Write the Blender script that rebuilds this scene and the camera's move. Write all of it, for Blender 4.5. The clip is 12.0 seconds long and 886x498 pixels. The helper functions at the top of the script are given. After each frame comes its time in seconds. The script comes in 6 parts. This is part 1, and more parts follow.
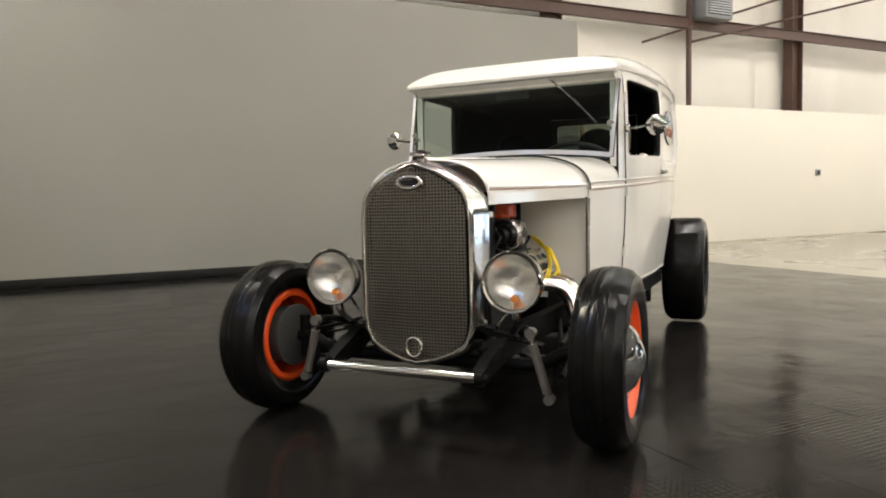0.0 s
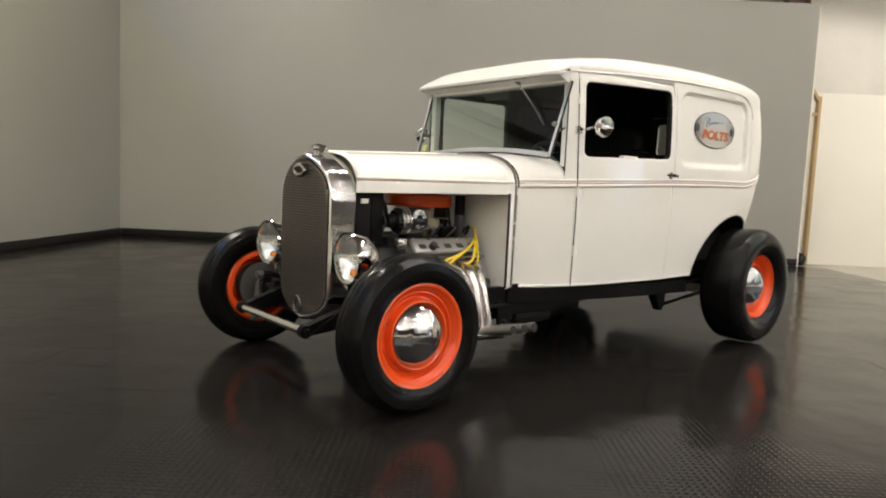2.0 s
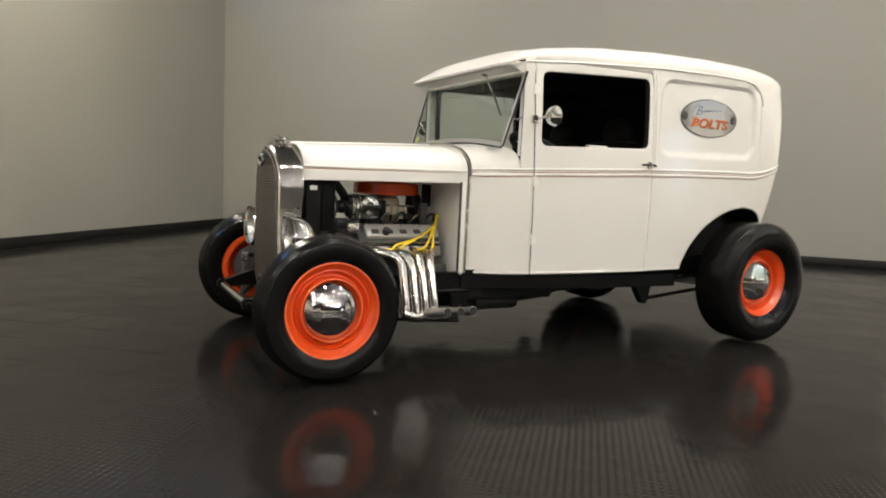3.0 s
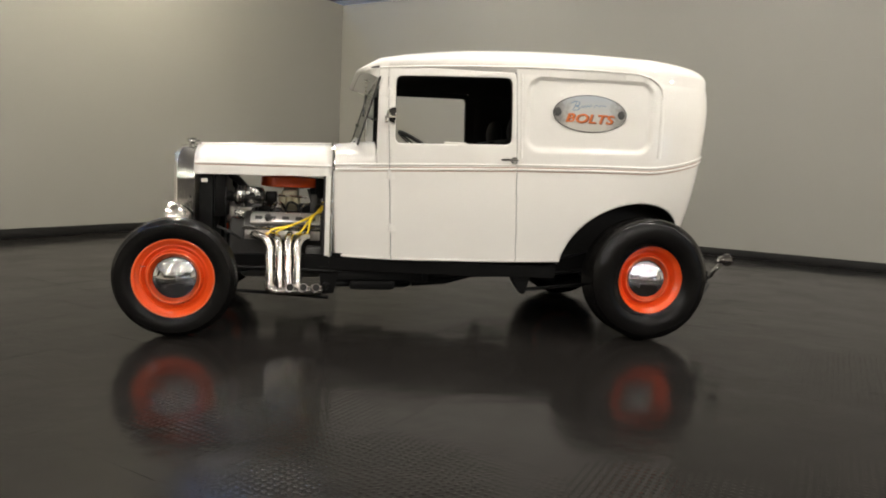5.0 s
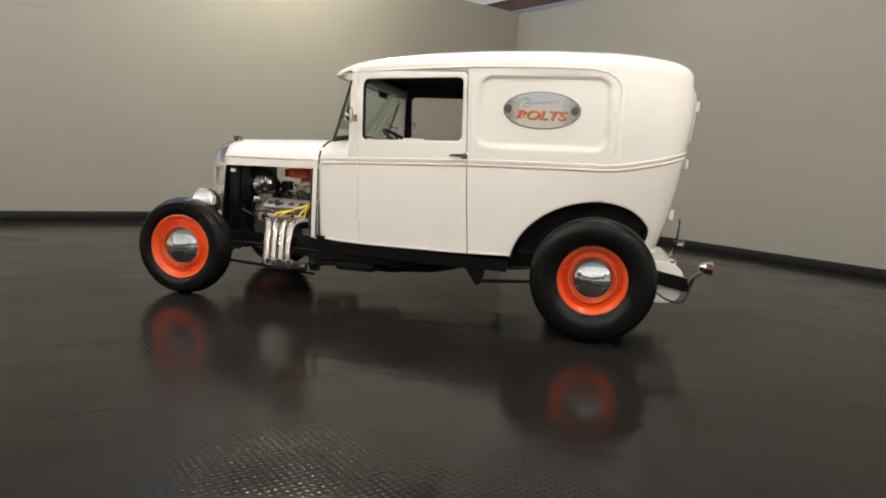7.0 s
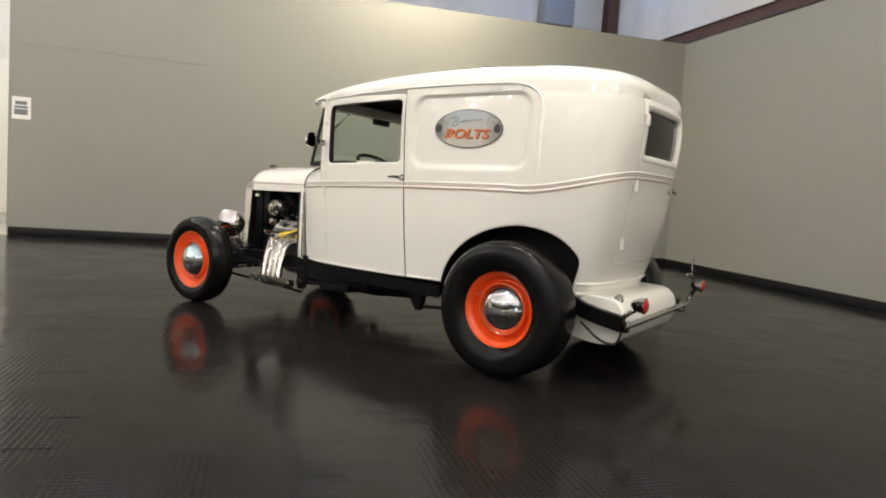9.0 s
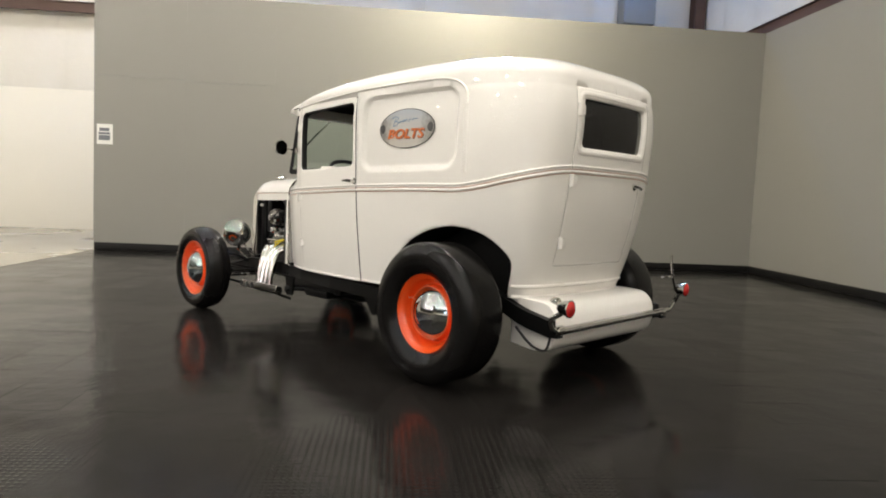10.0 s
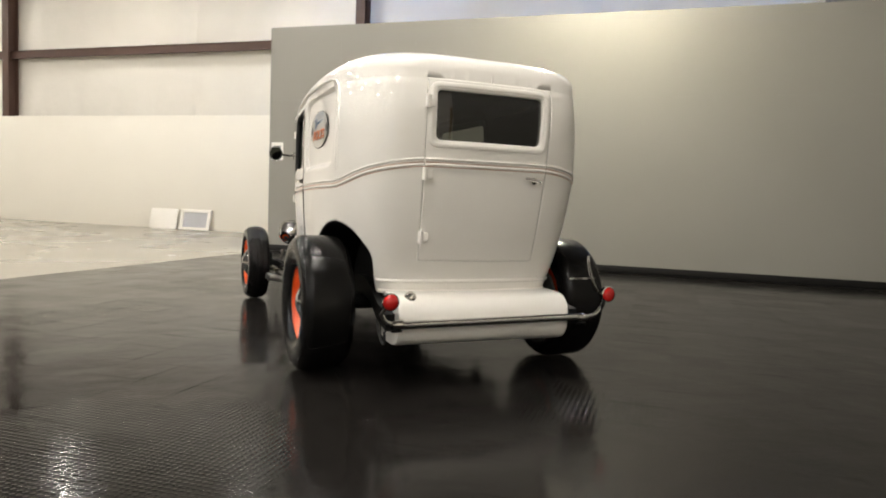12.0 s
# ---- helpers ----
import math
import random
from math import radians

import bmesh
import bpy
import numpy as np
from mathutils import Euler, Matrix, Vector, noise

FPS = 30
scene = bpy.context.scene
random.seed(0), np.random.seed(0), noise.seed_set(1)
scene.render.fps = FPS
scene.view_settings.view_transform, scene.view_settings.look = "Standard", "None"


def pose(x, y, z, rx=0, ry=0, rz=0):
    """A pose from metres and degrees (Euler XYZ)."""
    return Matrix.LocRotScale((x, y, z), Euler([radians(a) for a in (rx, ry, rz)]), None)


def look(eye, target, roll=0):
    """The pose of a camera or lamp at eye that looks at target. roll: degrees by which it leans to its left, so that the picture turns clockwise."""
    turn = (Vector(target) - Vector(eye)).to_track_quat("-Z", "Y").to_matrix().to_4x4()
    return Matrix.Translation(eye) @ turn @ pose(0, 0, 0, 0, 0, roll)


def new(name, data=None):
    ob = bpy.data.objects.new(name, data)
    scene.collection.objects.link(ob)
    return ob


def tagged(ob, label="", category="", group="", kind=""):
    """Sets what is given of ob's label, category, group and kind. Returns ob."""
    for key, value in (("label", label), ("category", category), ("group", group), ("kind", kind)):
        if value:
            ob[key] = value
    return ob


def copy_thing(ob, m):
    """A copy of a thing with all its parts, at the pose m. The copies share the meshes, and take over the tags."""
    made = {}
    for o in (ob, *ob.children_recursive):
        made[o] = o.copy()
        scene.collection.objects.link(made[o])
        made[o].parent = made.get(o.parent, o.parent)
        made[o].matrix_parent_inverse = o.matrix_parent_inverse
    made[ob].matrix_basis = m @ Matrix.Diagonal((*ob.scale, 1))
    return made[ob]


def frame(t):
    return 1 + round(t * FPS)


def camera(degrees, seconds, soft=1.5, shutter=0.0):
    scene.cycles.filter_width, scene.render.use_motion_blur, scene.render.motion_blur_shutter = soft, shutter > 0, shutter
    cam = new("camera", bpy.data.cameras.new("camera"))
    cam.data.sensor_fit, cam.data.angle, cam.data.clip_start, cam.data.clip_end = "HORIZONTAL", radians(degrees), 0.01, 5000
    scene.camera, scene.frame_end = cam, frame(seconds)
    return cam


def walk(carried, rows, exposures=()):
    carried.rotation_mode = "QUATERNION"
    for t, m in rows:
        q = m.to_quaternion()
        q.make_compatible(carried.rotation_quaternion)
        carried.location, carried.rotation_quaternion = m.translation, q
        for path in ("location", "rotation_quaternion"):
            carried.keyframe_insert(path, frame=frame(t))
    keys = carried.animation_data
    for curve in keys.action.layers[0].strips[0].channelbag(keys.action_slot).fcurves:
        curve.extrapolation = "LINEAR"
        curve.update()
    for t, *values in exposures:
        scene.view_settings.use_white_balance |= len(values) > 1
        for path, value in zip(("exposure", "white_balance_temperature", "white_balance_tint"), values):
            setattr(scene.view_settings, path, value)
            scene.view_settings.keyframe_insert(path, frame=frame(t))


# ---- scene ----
cam = camera(66.0, 12.0, soft=1.9)
PATH = [
    (0, (-2.362, -1.134, 0.871), (-0.543, -0.315, 0.729), -1.3),
    (0.5, (-2.263, -1.583, 0.898), (-0.626, -0.449, 0.718), -0.0),
    (1, (-2.078, -2.018, 0.937), (-0.469, -0.845, 0.756), 1.1),
    (1.5, (-1.91, -2.413, 0.922), (-0.52, -0.984, 0.756), 1.7),
    (2, (-1.609, -2.796, 0.896), (-0.33, -1.27, 0.712), 2.6),
    (2.5, (-1.312, -3.125, 0.921), (-0.193, -1.48, 0.717), 2.1),
    (2.7, (-1.167, -3.252, 0.884), (-0.121, -1.56, 0.68), 2.5),
    (4.5, (0.297, -4.264, 0.969), (0.812, -2.345, 0.733), 1.0),
    (5, (0.73, -4.447, 0.946), (1.092, -2.494, 0.712), 2.7),
    (5.5, (1.167, -4.627, 0.958), (1.351, -2.649, 0.73), 3.7),
    (6, (1.684, -4.683, 0.944), (1.663, -2.697, 0.709), 4.5),
    (6.5, (2.121, -4.768, 0.962), (1.909, -2.795, 0.709), 4.1),
    (7, (2.604, -4.698, 0.978), (2.183, -2.76, 0.72), 3.6),
    (8.8, (4.174, -3.997, 0.96), (3.115, -2.308, 0.793), 3.7),
    (9, (4.324, -3.856, 0.945), (3.204, -2.208, 0.777), 4.1),
    (9.5, (4.712, -3.52, 0.94), (3.445, -1.98, 0.785), 2.3),
    (10, (5.035, -3.135, 0.933), (3.63, -1.719, 0.784), 2.5),
    (10.5, (5.381, -2.758, 0.938), (3.86, -1.465, 0.807), 2.4),
    (11, (5.657, -2.376, 0.914), (4.022, -1.233, 0.777), 2.1),
    (11.5, (5.946, -1.964, 0.927), (4.206, -0.986, 0.794), 2.4),
    (12, (6.179, -1.526, 0.92), (4.343, -0.746, 0.778), 2.1),
]
walk(cam, [(t, look(eye, target, roll)) for t, eye, target, roll in PATH])

# ---- world and light ----
world = bpy.data.worlds.new("hall_air")
world.use_nodes = True
scene.world = world
world.node_tree.nodes["Background"].inputs[0].default_value = (0.9, 0.85, 0.75, 1)
world.node_tree.nodes["Background"].inputs[1].default_value = 0.02
LAMP_POWER = 338.0
BOOTH_POWER = 830.0
SKY_BLUE_POWER = 240.0


# ---- materials ----
def shader(name, colour, rough=0.5, metal=0.0, coat=0.0, vary=0.0, vary_scale=8.0, bump=0.0, bump_scale=60.0,
           rough_vary=0.0, spec=0.5, emit=0.0, stretch=(1, 1, 1), coat_rough=0.03):
    m = bpy.data.materials.new(name)
    m.use_nodes = True
    nt = m.node_tree
    b = nt.nodes["Principled BSDF"]
    b.inputs["Base Color"].default_value = (*colour, 1)
    b.inputs["Roughness"].default_value = rough
    b.inputs["Metallic"].default_value = metal
    b.inputs["Coat Weight"].default_value = coat
    b.inputs["Coat Roughness"].default_value = coat_rough
    b.inputs["Specular IOR Level"].default_value = spec
    if emit:
        b.inputs["Emission Color"].default_value = (*colour, 1)
        b.inputs["Emission Strength"].default_value = emit
    if vary or bump or rough_vary:
        tc = nt.nodes.new("ShaderNodeTexCoord")
        mp = nt.nodes.new("ShaderNodeMapping")
        mp.inputs["Scale"].default_value = stretch
        nt.links.new(tc.outputs["Object"], mp.inputs["Vector"])
        big = nt.nodes.new("ShaderNodeTexNoise")
        big.inputs["Scale"].default_value = vary_scale
        big.inputs["Detail"].default_value = 6
        nt.links.new(mp.outputs[0], big.inputs["Vector"])
        fine = nt.nodes.new("ShaderNodeTexNoise")
        fine.inputs["Scale"].default_value = bump_scale
        fine.inputs["Detail"].default_value = 4
        nt.links.new(mp.outputs[0], fine.inputs["Vector"])
        if vary:
            mix = nt.nodes.new("ShaderNodeMix")
            mix.data_type = "RGBA"
            mix.inputs["A"].default_value = (*[c * (1 - vary) for c in colour], 1)
            mix.inputs["B"].default_value = (*[min(1, c * (1 + vary)) for c in colour], 1)
            add = nt.nodes.new("ShaderNodeMath")
            add.operation = "MULTIPLY_ADD"
            nt.links.new(fine.outputs["Fac"], add.inputs[0])
            add.inputs[1].default_value = 0.35
            half = nt.nodes.new("ShaderNodeMath")
            half.operation = "MULTIPLY"
            nt.links.new(big.outputs["Fac"], half.inputs[0])
            half.inputs[1].default_value = 0.65
            nt.links.new(half.outputs[0], add.inputs[2])
            nt.links.new(add.outputs[0], mix.inputs["Factor"])
            nt.links.new(mix.outputs["Result"], b.inputs["Base Color"])
        if rough_vary:
            mr = nt.nodes.new("ShaderNodeMapRange")
            mr.inputs["From Min"].default_value = 0.3
            mr.inputs["From Max"].default_value = 0.7
            mr.inputs["To Min"].default_value = max(0.02, rough - rough_vary)
            mr.inputs["To Max"].default_value = min(1, rough + rough_vary)
            nt.links.new(big.outputs["Fac"], mr.inputs["Value"])
            nt.links.new(mr.outputs[0], b.inputs["Roughness"])
        if bump:
            bp = nt.nodes.new("ShaderNodeBump")
            bp.inputs["Strength"].default_value = 1.0
            bp.inputs["Distance"].default_value = bump
            nt.links.new(fine.outputs["Fac"], bp.inputs["Height"])
            nt.links.new(bp.outputs[0], b.inputs["Normal"])
    return m


PAINT = shader("cream_white_paint", (0.852, 0.832, 0.783), 0.45, coat=1.0, vary=0.025, vary_scale=2.5, bump=0.00006, bump_scale=14, spec=0.3, coat_rough=0.006)
INNER = shader("dark_trim_cloth", (0.010, 0.0095, 0.009), 0.85, vary=0.3, vary_scale=20, bump=0.0006, bump_scale=300)
CHROME = shader("polished_chrome", (0.66, 0.65, 0.63), 0.018, metal=1.0, vary=0.05, vary_scale=12)
WAVY_CHROME = shader("hand_polished_chrome", (0.70, 0.69, 0.67), 0.13, metal=1.0, vary=0.05, vary_scale=12, bump=0.0011, bump_scale=16)
HUB_CHROME = shader("pressed_hub_chrome", (0.58, 0.57, 0.555), 0.035, metal=1.0, vary=0.06, vary_scale=14, bump=0.0004, bump_scale=42)
HEADER_STEEL = shader("heat_dulled_steel", (0.40, 0.38, 0.35), 0.36, metal=0.9, vary=0.25, vary_scale=30)
DULL_CHROME = shader("brushed_steel", (0.55, 0.53, 0.50), 0.24, metal=1.0, rough_vary=0.10, vary_scale=25, vary=0.15)
GRILLE_STEEL = shader("grille_steel", (0.40, 0.37, 0.335), 0.34, metal=1.0, vary=0.15, vary_scale=30)
RUBBER = shader("tyre_rubber", (0.0060, 0.0057, 0.0055), 0.22, vary=0.25, vary_scale=9, bump=0.0001, bump_scale=160, spec=0.15)
ORANGE = shader("orange_enamel", (0.80, 0.085, 0.012), 0.25, coat=0.6, vary=0.06, vary_scale=10)
# paler than the wheel enamel, to paint the highlight along the rim edges
RIM_EDGE = shader("glossy_rim_highlight", (0.84, 0.13, 0.03), 0.22, coat=1.0, spec=0.8)
BLACK = shader("black_chassis_paint", (0.004, 0.004, 0.004), 0.42, vary=0.4, vary_scale=20, spec=0.13)
TUB_BLACK = shader("black_inner_fender_paint", (0.007, 0.007, 0.007), 0.5, vary=0.4, vary_scale=12, spec=0.2)
GREY_SHOCK = shader("grey_shock_paint", (0.12, 0.112, 0.10), 0.35, vary=0.2, vary_scale=30)
YELLOW = shader("yellow_wire_rubber", (0.75, 0.55, 0.02), 0.4)
RED_LENS = shader("red_lens", (0.50, 0.012, 0.010), 0.08, coat=1.0, vary=0.2, vary_scale=60)
AMBER = shader("amber_bulb", (0.85, 0.25, 0.03), 0.2)
CAST = shader("cast_iron_engine", (0.05, 0.05, 0.048), 0.55, vary=0.4, vary_scale=30, bump=0.001, bump_scale=90)
ALLOY = shader("aluminium_casting", (0.62, 0.60, 0.56), 0.35, metal=0.9, vary=0.15, vary_scale=30)
PALE_CAST = shader("pale_dichromate_casting", (0.42, 0.39, 0.28), 0.4, metal=0.4, vary=0.3, vary_scale=40)
BRIGHT_ALLOY = shader("polished_aluminium", (0.74, 0.73, 0.70), 0.24, metal=0.7, vary=0.1, vary_scale=40)
GLOSS_BLACK = shader("glossy_black_enamel", (0.008, 0.008, 0.008), 0.14, vary=0.3, vary_scale=40)
PIN = shader("orange_pinstripe", (0.43, 0.22, 0.14), 0.4)
SATIN = shader("satin_chrome", (0.82, 0.80, 0.76), 0.13, metal=1.0, vary=0.08, vary_scale=20)
SCREEN_STEEL = shader("dull_screen_frame", (0.45, 0.44, 0.42), 0.40, metal=0.85, vary=0.15, vary_scale=20)
LAMP_SILVER = shader("silvered_reflector", (0.80, 0.79, 0.76), 0.24, metal=0.9, vary=0.08, vary_scale=40)
RUST = shader("rust_chip", (0.40, 0.33, 0.24), 0.7, vary=0.3, vary_scale=60)
# also laid as strips that draw the shade in the door gaps
SEAM = shader("dark_rubber_and_gap_shade", (0.02, 0.02, 0.02), 0.7)
LEATHER = shader("dark_seat_vinyl", (0.0035, 0.0033, 0.0031), 0.6, spec=0.15, bump=0.0008, bump_scale=200, vary=0.3, vary_scale=30)
WALL = shader("grey_wall_paint", (0.258, 0.249, 0.223), 0.42, vary=0.05, vary_scale=1.2, rough_vary=0.06, bump=0.0008, bump_scale=55)
SKIRT = shader("black_baseboard_vinyl", (0.010, 0.0095, 0.009), 0.5, vary=0.3, vary_scale=5, spec=0.25)
WHITE_WALL = shader("white_partition_paint", (0.80, 0.765, 0.675), 0.55, vary=0.04, vary_scale=1.0, bump=0.0008, bump_scale=60)
QUILT = shader("white_insulation_sheet", (0.74, 0.71, 0.64), 0.45, vary=0.07, vary_scale=0.9, bump=0.02, bump_scale=1.7)
FAR_WALL = shader("far_hall_wall_paint", (0.13, 0.123, 0.117), 0.6, vary=0.1, vary_scale=0.4)
CONCRETE = shader("sealed_concrete", (0.37, 0.343, 0.278), 0.28, vary=0.05, vary_scale=0.35, rough_vary=0.10, bump=0.0008, bump_scale=30)
STEEL_BROWN = shader("brown_primer_steel", (0.085, 0.045, 0.032), 0.55, vary=0.3, vary_scale=4)
TIMBER = shader("pine_stud", (0.42, 0.29, 0.14), 0.6, vary=0.25, vary_scale=6, stretch=(6, 6, 0.6))
ROOF_SHEET = shader("dull_roof_sheet", (0.10, 0.097, 0.095), 0.5, vary=0.1, vary_scale=0.7)
GALV = shader("galvanised_duct", (0.40, 0.40, 0.41), 0.42, metal=0.6, vary=0.15, vary_scale=3)
DUCT_GREY = shader("dull_grey_duct_paint", (0.24, 0.25, 0.26), 0.55, vary=0.15, vary_scale=3)
PAPER = shader("white_paper", (0.80, 0.79, 0.76), 0.6)
INK = shader("grey_print", (0.16, 0.17, 0.19), 0.6, vary=0.4, vary_scale=40)
PLASTIC = shader("white_plastic", (0.78, 0.75, 0.68), 0.4, vary=0.05, vary_scale=5)


def glass(name, tint, rough=0.0):
    m = bpy.data.materials.new(name)
    m.use_nodes = True
    nt = m.node_tree
    out = nt.nodes["Material Output"]
    nt.nodes.remove(nt.nodes["Principled BSDF"])
    tr = nt.nodes.new("ShaderNodeBsdfTransparent")
    tr.inputs[0].default_value = (*tint, 1)
    gl = nt.nodes.new("ShaderNodeBsdfGlossy")
    gl.inputs["Roughness"].default_value = max(0.01, rough)
    lw = nt.nodes.new("ShaderNodeLayerWeight")
    lw.inputs["Blend"].default_value = 0.5
    p5 = nt.nodes.new("ShaderNodeMath")
    p5.operation = "POWER"
    nt.links.new(lw.outputs["Facing"], p5.inputs[0])
    p5.inputs[1].default_value = 5.0
    fr = nt.nodes.new("ShaderNodeMath")
    fr.operation = "MULTIPLY_ADD"
    nt.links.new(p5.outputs[0], fr.inputs[0])
    fr.inputs[1].default_value, fr.inputs[2].default_value = 0.92, 0.07
    mx = nt.nodes.new("ShaderNodeMixShader")
    nt.links.new(fr.outputs[0], mx.inputs[0])
    nt.links.new(tr.outputs[0], mx.inputs[1])
    nt.links.new(gl.outputs[0], mx.inputs[2])
    nt.links.new(mx.outputs[0], out.inputs[0])
    return m


SCREEN_GLASS = glass("green_tinted_glass", (0.68, 0.78, 0.72))
DARK_GLASS = glass("dark_tinted_glass", (0.16, 0.17, 0.15))


def lens_shader():
    """Pressed lamp glass, which spreads the light with its flutes."""
    m = bpy.data.materials.new("fluted_lamp_glass")
    m.use_nodes = True
    nt = m.node_tree
    b = nt.nodes["Principled BSDF"]
    b.inputs["Base Color"].default_value = (0.86, 0.85, 0.80, 1)
    b.inputs["Roughness"].default_value = 0.12
    tr = nt.nodes.new("ShaderNodeBsdfTransparent")
    tr.inputs[0].default_value = (0.95, 0.95, 0.92, 1)
    mx = nt.nodes.new("ShaderNodeMixShader")
    mx.inputs[0].default_value = 0.10
    tc = nt.nodes.new("ShaderNodeTexCoord")
    wv = nt.nodes.new("ShaderNodeTexWave")
    wv.bands_direction = "Y"
    wv.inputs["Scale"].default_value = 38
    wv.inputs["Distortion"].default_value = 0.6
    nt.links.new(tc.outputs["Object"], wv.inputs["Vector"])
    bp = nt.nodes.new("ShaderNodeBump")
    bp.inputs["Distance"].default_value = 0.002
    nt.links.new(wv.outputs["Fac"], bp.inputs["Height"])
    nt.links.new(bp.outputs[0], b.inputs["Normal"])
    nt.links.new(tr.outputs[0], mx.inputs[1])
    nt.links.new(b.outputs[0], mx.inputs[2])
    nt.links.new(mx.outputs[0], nt.nodes["Material Output"].inputs[0])
    return m


LENS_GLASS = lens_shader()


# corner of the booth and the ways of its two walls
CORNER = Vector((1.05, 7.48, 0))
ALONG_L = Vector((-0.653, -0.757, 0))
ALONG_A = Vector((0.763, -0.647, 0))


def mat_floor_shader():
    """Black studded rubber: fine raised studs, mat tiles that lie a little unevenly, wide waves and scuffs."""
    m = bpy.data.materials.new("black_studded_rubber")
    m.use_nodes = True
    nt = m.node_tree
    b = nt.nodes["Principled BSDF"]
    tc = nt.nodes.new("ShaderNodeTexCoord")

    def noise_node(scale, detail=4, vec=None):
        n = nt.nodes.new("ShaderNodeTexNoise")
        n.inputs["Scale"].default_value = scale
        n.inputs["Detail"].default_value = detail
        nt.links.new(vec or tc_place(), n.inputs["Vector"])
        return n

    def tc_place():
        return nt.nodes.new("ShaderNodeNewGeometry").outputs["Position"]

    def math_node(op, a, bb=None, c=None):
        n = nt.nodes.new("ShaderNodeMath")
        n.operation = op
        for i, v in enumerate((a, bb, c)):
            if v is None:
                continue
            if isinstance(v, (int, float)):
                n.inputs[i].default_value = v
            else:
                nt.links.new(v, n.inputs[i])
        return n.outputs[0]

    # domed studs on a square lattice, twelve to a tile, along the booth's walls
    place = nt.nodes.new("ShaderNodeNewGeometry").outputs["Position"]

    def along(way, step):
        v = nt.nodes.new("ShaderNodeVectorMath")
        v.operation = "SUBTRACT"
        nt.links.new(place, v.inputs[0])
        v.inputs[1].default_value = CORNER
        d = nt.nodes.new("ShaderNodeVectorMath")
        d.operation = "DOT_PRODUCT"
        nt.links.new(v.outputs[0], d.inputs[0])
        d.inputs[1].default_value = way
        return math_node("SUBTRACT", math_node("FRACT", math_node("MULTIPLY", d.outputs["Value"], 12.0 / step)), 0.5)

    fx = along(ALONG_A, 9.86 / 32)
    fy = along(ALONG_L, 9.58 / 31)
    d2 = math_node("ADD", math_node("MULTIPLY", fx, fx), math_node("MULTIPLY", fy, fy))
    dome = math_node("MAXIMUM", math_node("MULTIPLY_ADD", d2, -8.5, 1.0), 0.0)
    # the studs stand proud in a few little-trodden patches and are worn nearly flat elsewhere
    drift = nt.nodes.new("ShaderNodeVectorMath")
    drift.operation = "MULTIPLY_ADD"
    nt.links.new(noise_node(2.2, 3).outputs["Color"], drift.inputs[0])
    drift.inputs[1].default_value = (0.7, 0.7, 0.0)
    nt.links.new(place, drift.inputs[2])
    proud = 0.0
    for px, py, pr in ((-0.85, -0.95, 0.62), (0.55, -1.72, 0.50), (0.90, -2.50, 0.42), (1.75, -2.80, 0.40), (2.55, -2.80, 0.40), (3.45, -1.65, 0.65), (3.60, 0.38, 0.45)):
        far = nt.nodes.new("ShaderNodeVectorMath")
        far.operation = "DISTANCE"
        nt.links.new(drift.outputs[0], far.inputs[0])
        far.inputs[1].default_value = (px + 0.35, py + 0.35, 0)
        fall = nt.nodes.new("ShaderNodeMapRange")
        fall.interpolation_type = "SMOOTHSTEP"
        fall.inputs["From Min"].default_value, fall.inputs["From Max"].default_value = pr * 1.15, pr * 0.55
        nt.links.new(far.outputs["Value"], fall.inputs["Value"])
        proud = math_node("MAXIMUM", fall.outputs[0], proud)
    stud = math_node("MULTIPLY_ADD", proud, 0.0010, 0.00006)
    wave = noise_node(1.6, 1)
    grain = noise_node(220, 2)
    h = math_node("MULTIPLY", dome, stud)
    h = math_node("MULTIPLY_ADD", wave.outputs["Fac"], 0.006, h)
    ripple = noise_node(4.0, 3)
    h = math_node("MULTIPLY_ADD", ripple.outputs["Fac"], 0.0034, h)
    h = math_node("MULTIPLY_ADD", grain.outputs["Fac"], 0.00006, h)
    bp = nt.nodes.new("ShaderNodeBump")
    bp.inputs["Strength"].default_value = 1.0
    bp.inputs["Distance"].default_value = 1.0
    nt.links.new(h, bp.inputs["Height"])
    nt.links.new(bp.outputs[0], b.inputs["Normal"])
    scuff = noise_node(1.7, 3)
    mix = nt.nodes.new("ShaderNodeMix")
    mix.data_type = "RGBA"
    mix.inputs["A"].default_value = (0.0085, 0.0077, 0.0071, 1)
    mix.inputs["B"].default_value = (0.0155, 0.0141, 0.013, 1)
    nt.links.new(scuff.outputs["Fac"], mix.inputs["Factor"])
    nt.links.new(mix.outputs["Result"], b.inputs["Base Color"])
    # every tile has its own wear: some polished, some dull
    own = math_node("FRACT", math_node("ADD", nt.nodes.new("ShaderNodeObjectInfo").outputs["Random"], nt.nodes.new("ShaderNodeNewGeometry").outputs["Random Per Island"]))
    patch = noise_node(2.6, 3)
    rough = math_node("MULTIPLY_ADD", own, 0.06, 0.06)
    nt.links.new(math_node("MULTIPLY_ADD", patch.outputs["Fac"], 0.12, rough), b.inputs["Roughness"])
    b.inputs["Specular IOR Level"].default_value = 0.095
    return m


MAT_RUBBER = mat_floor_shader()


def glow(name, colour, strength):
    m = bpy.data.materials.new(name)
    m.use_nodes = True
    nt = m.node_tree
    e = nt.nodes.new("ShaderNodeEmission")
    e.inputs[0].default_value = (*colour, 1)
    e.inputs[1].default_value = strength
    nt.links.new(e.outputs[0], nt.nodes["Material Output"].inputs[0])
    return m


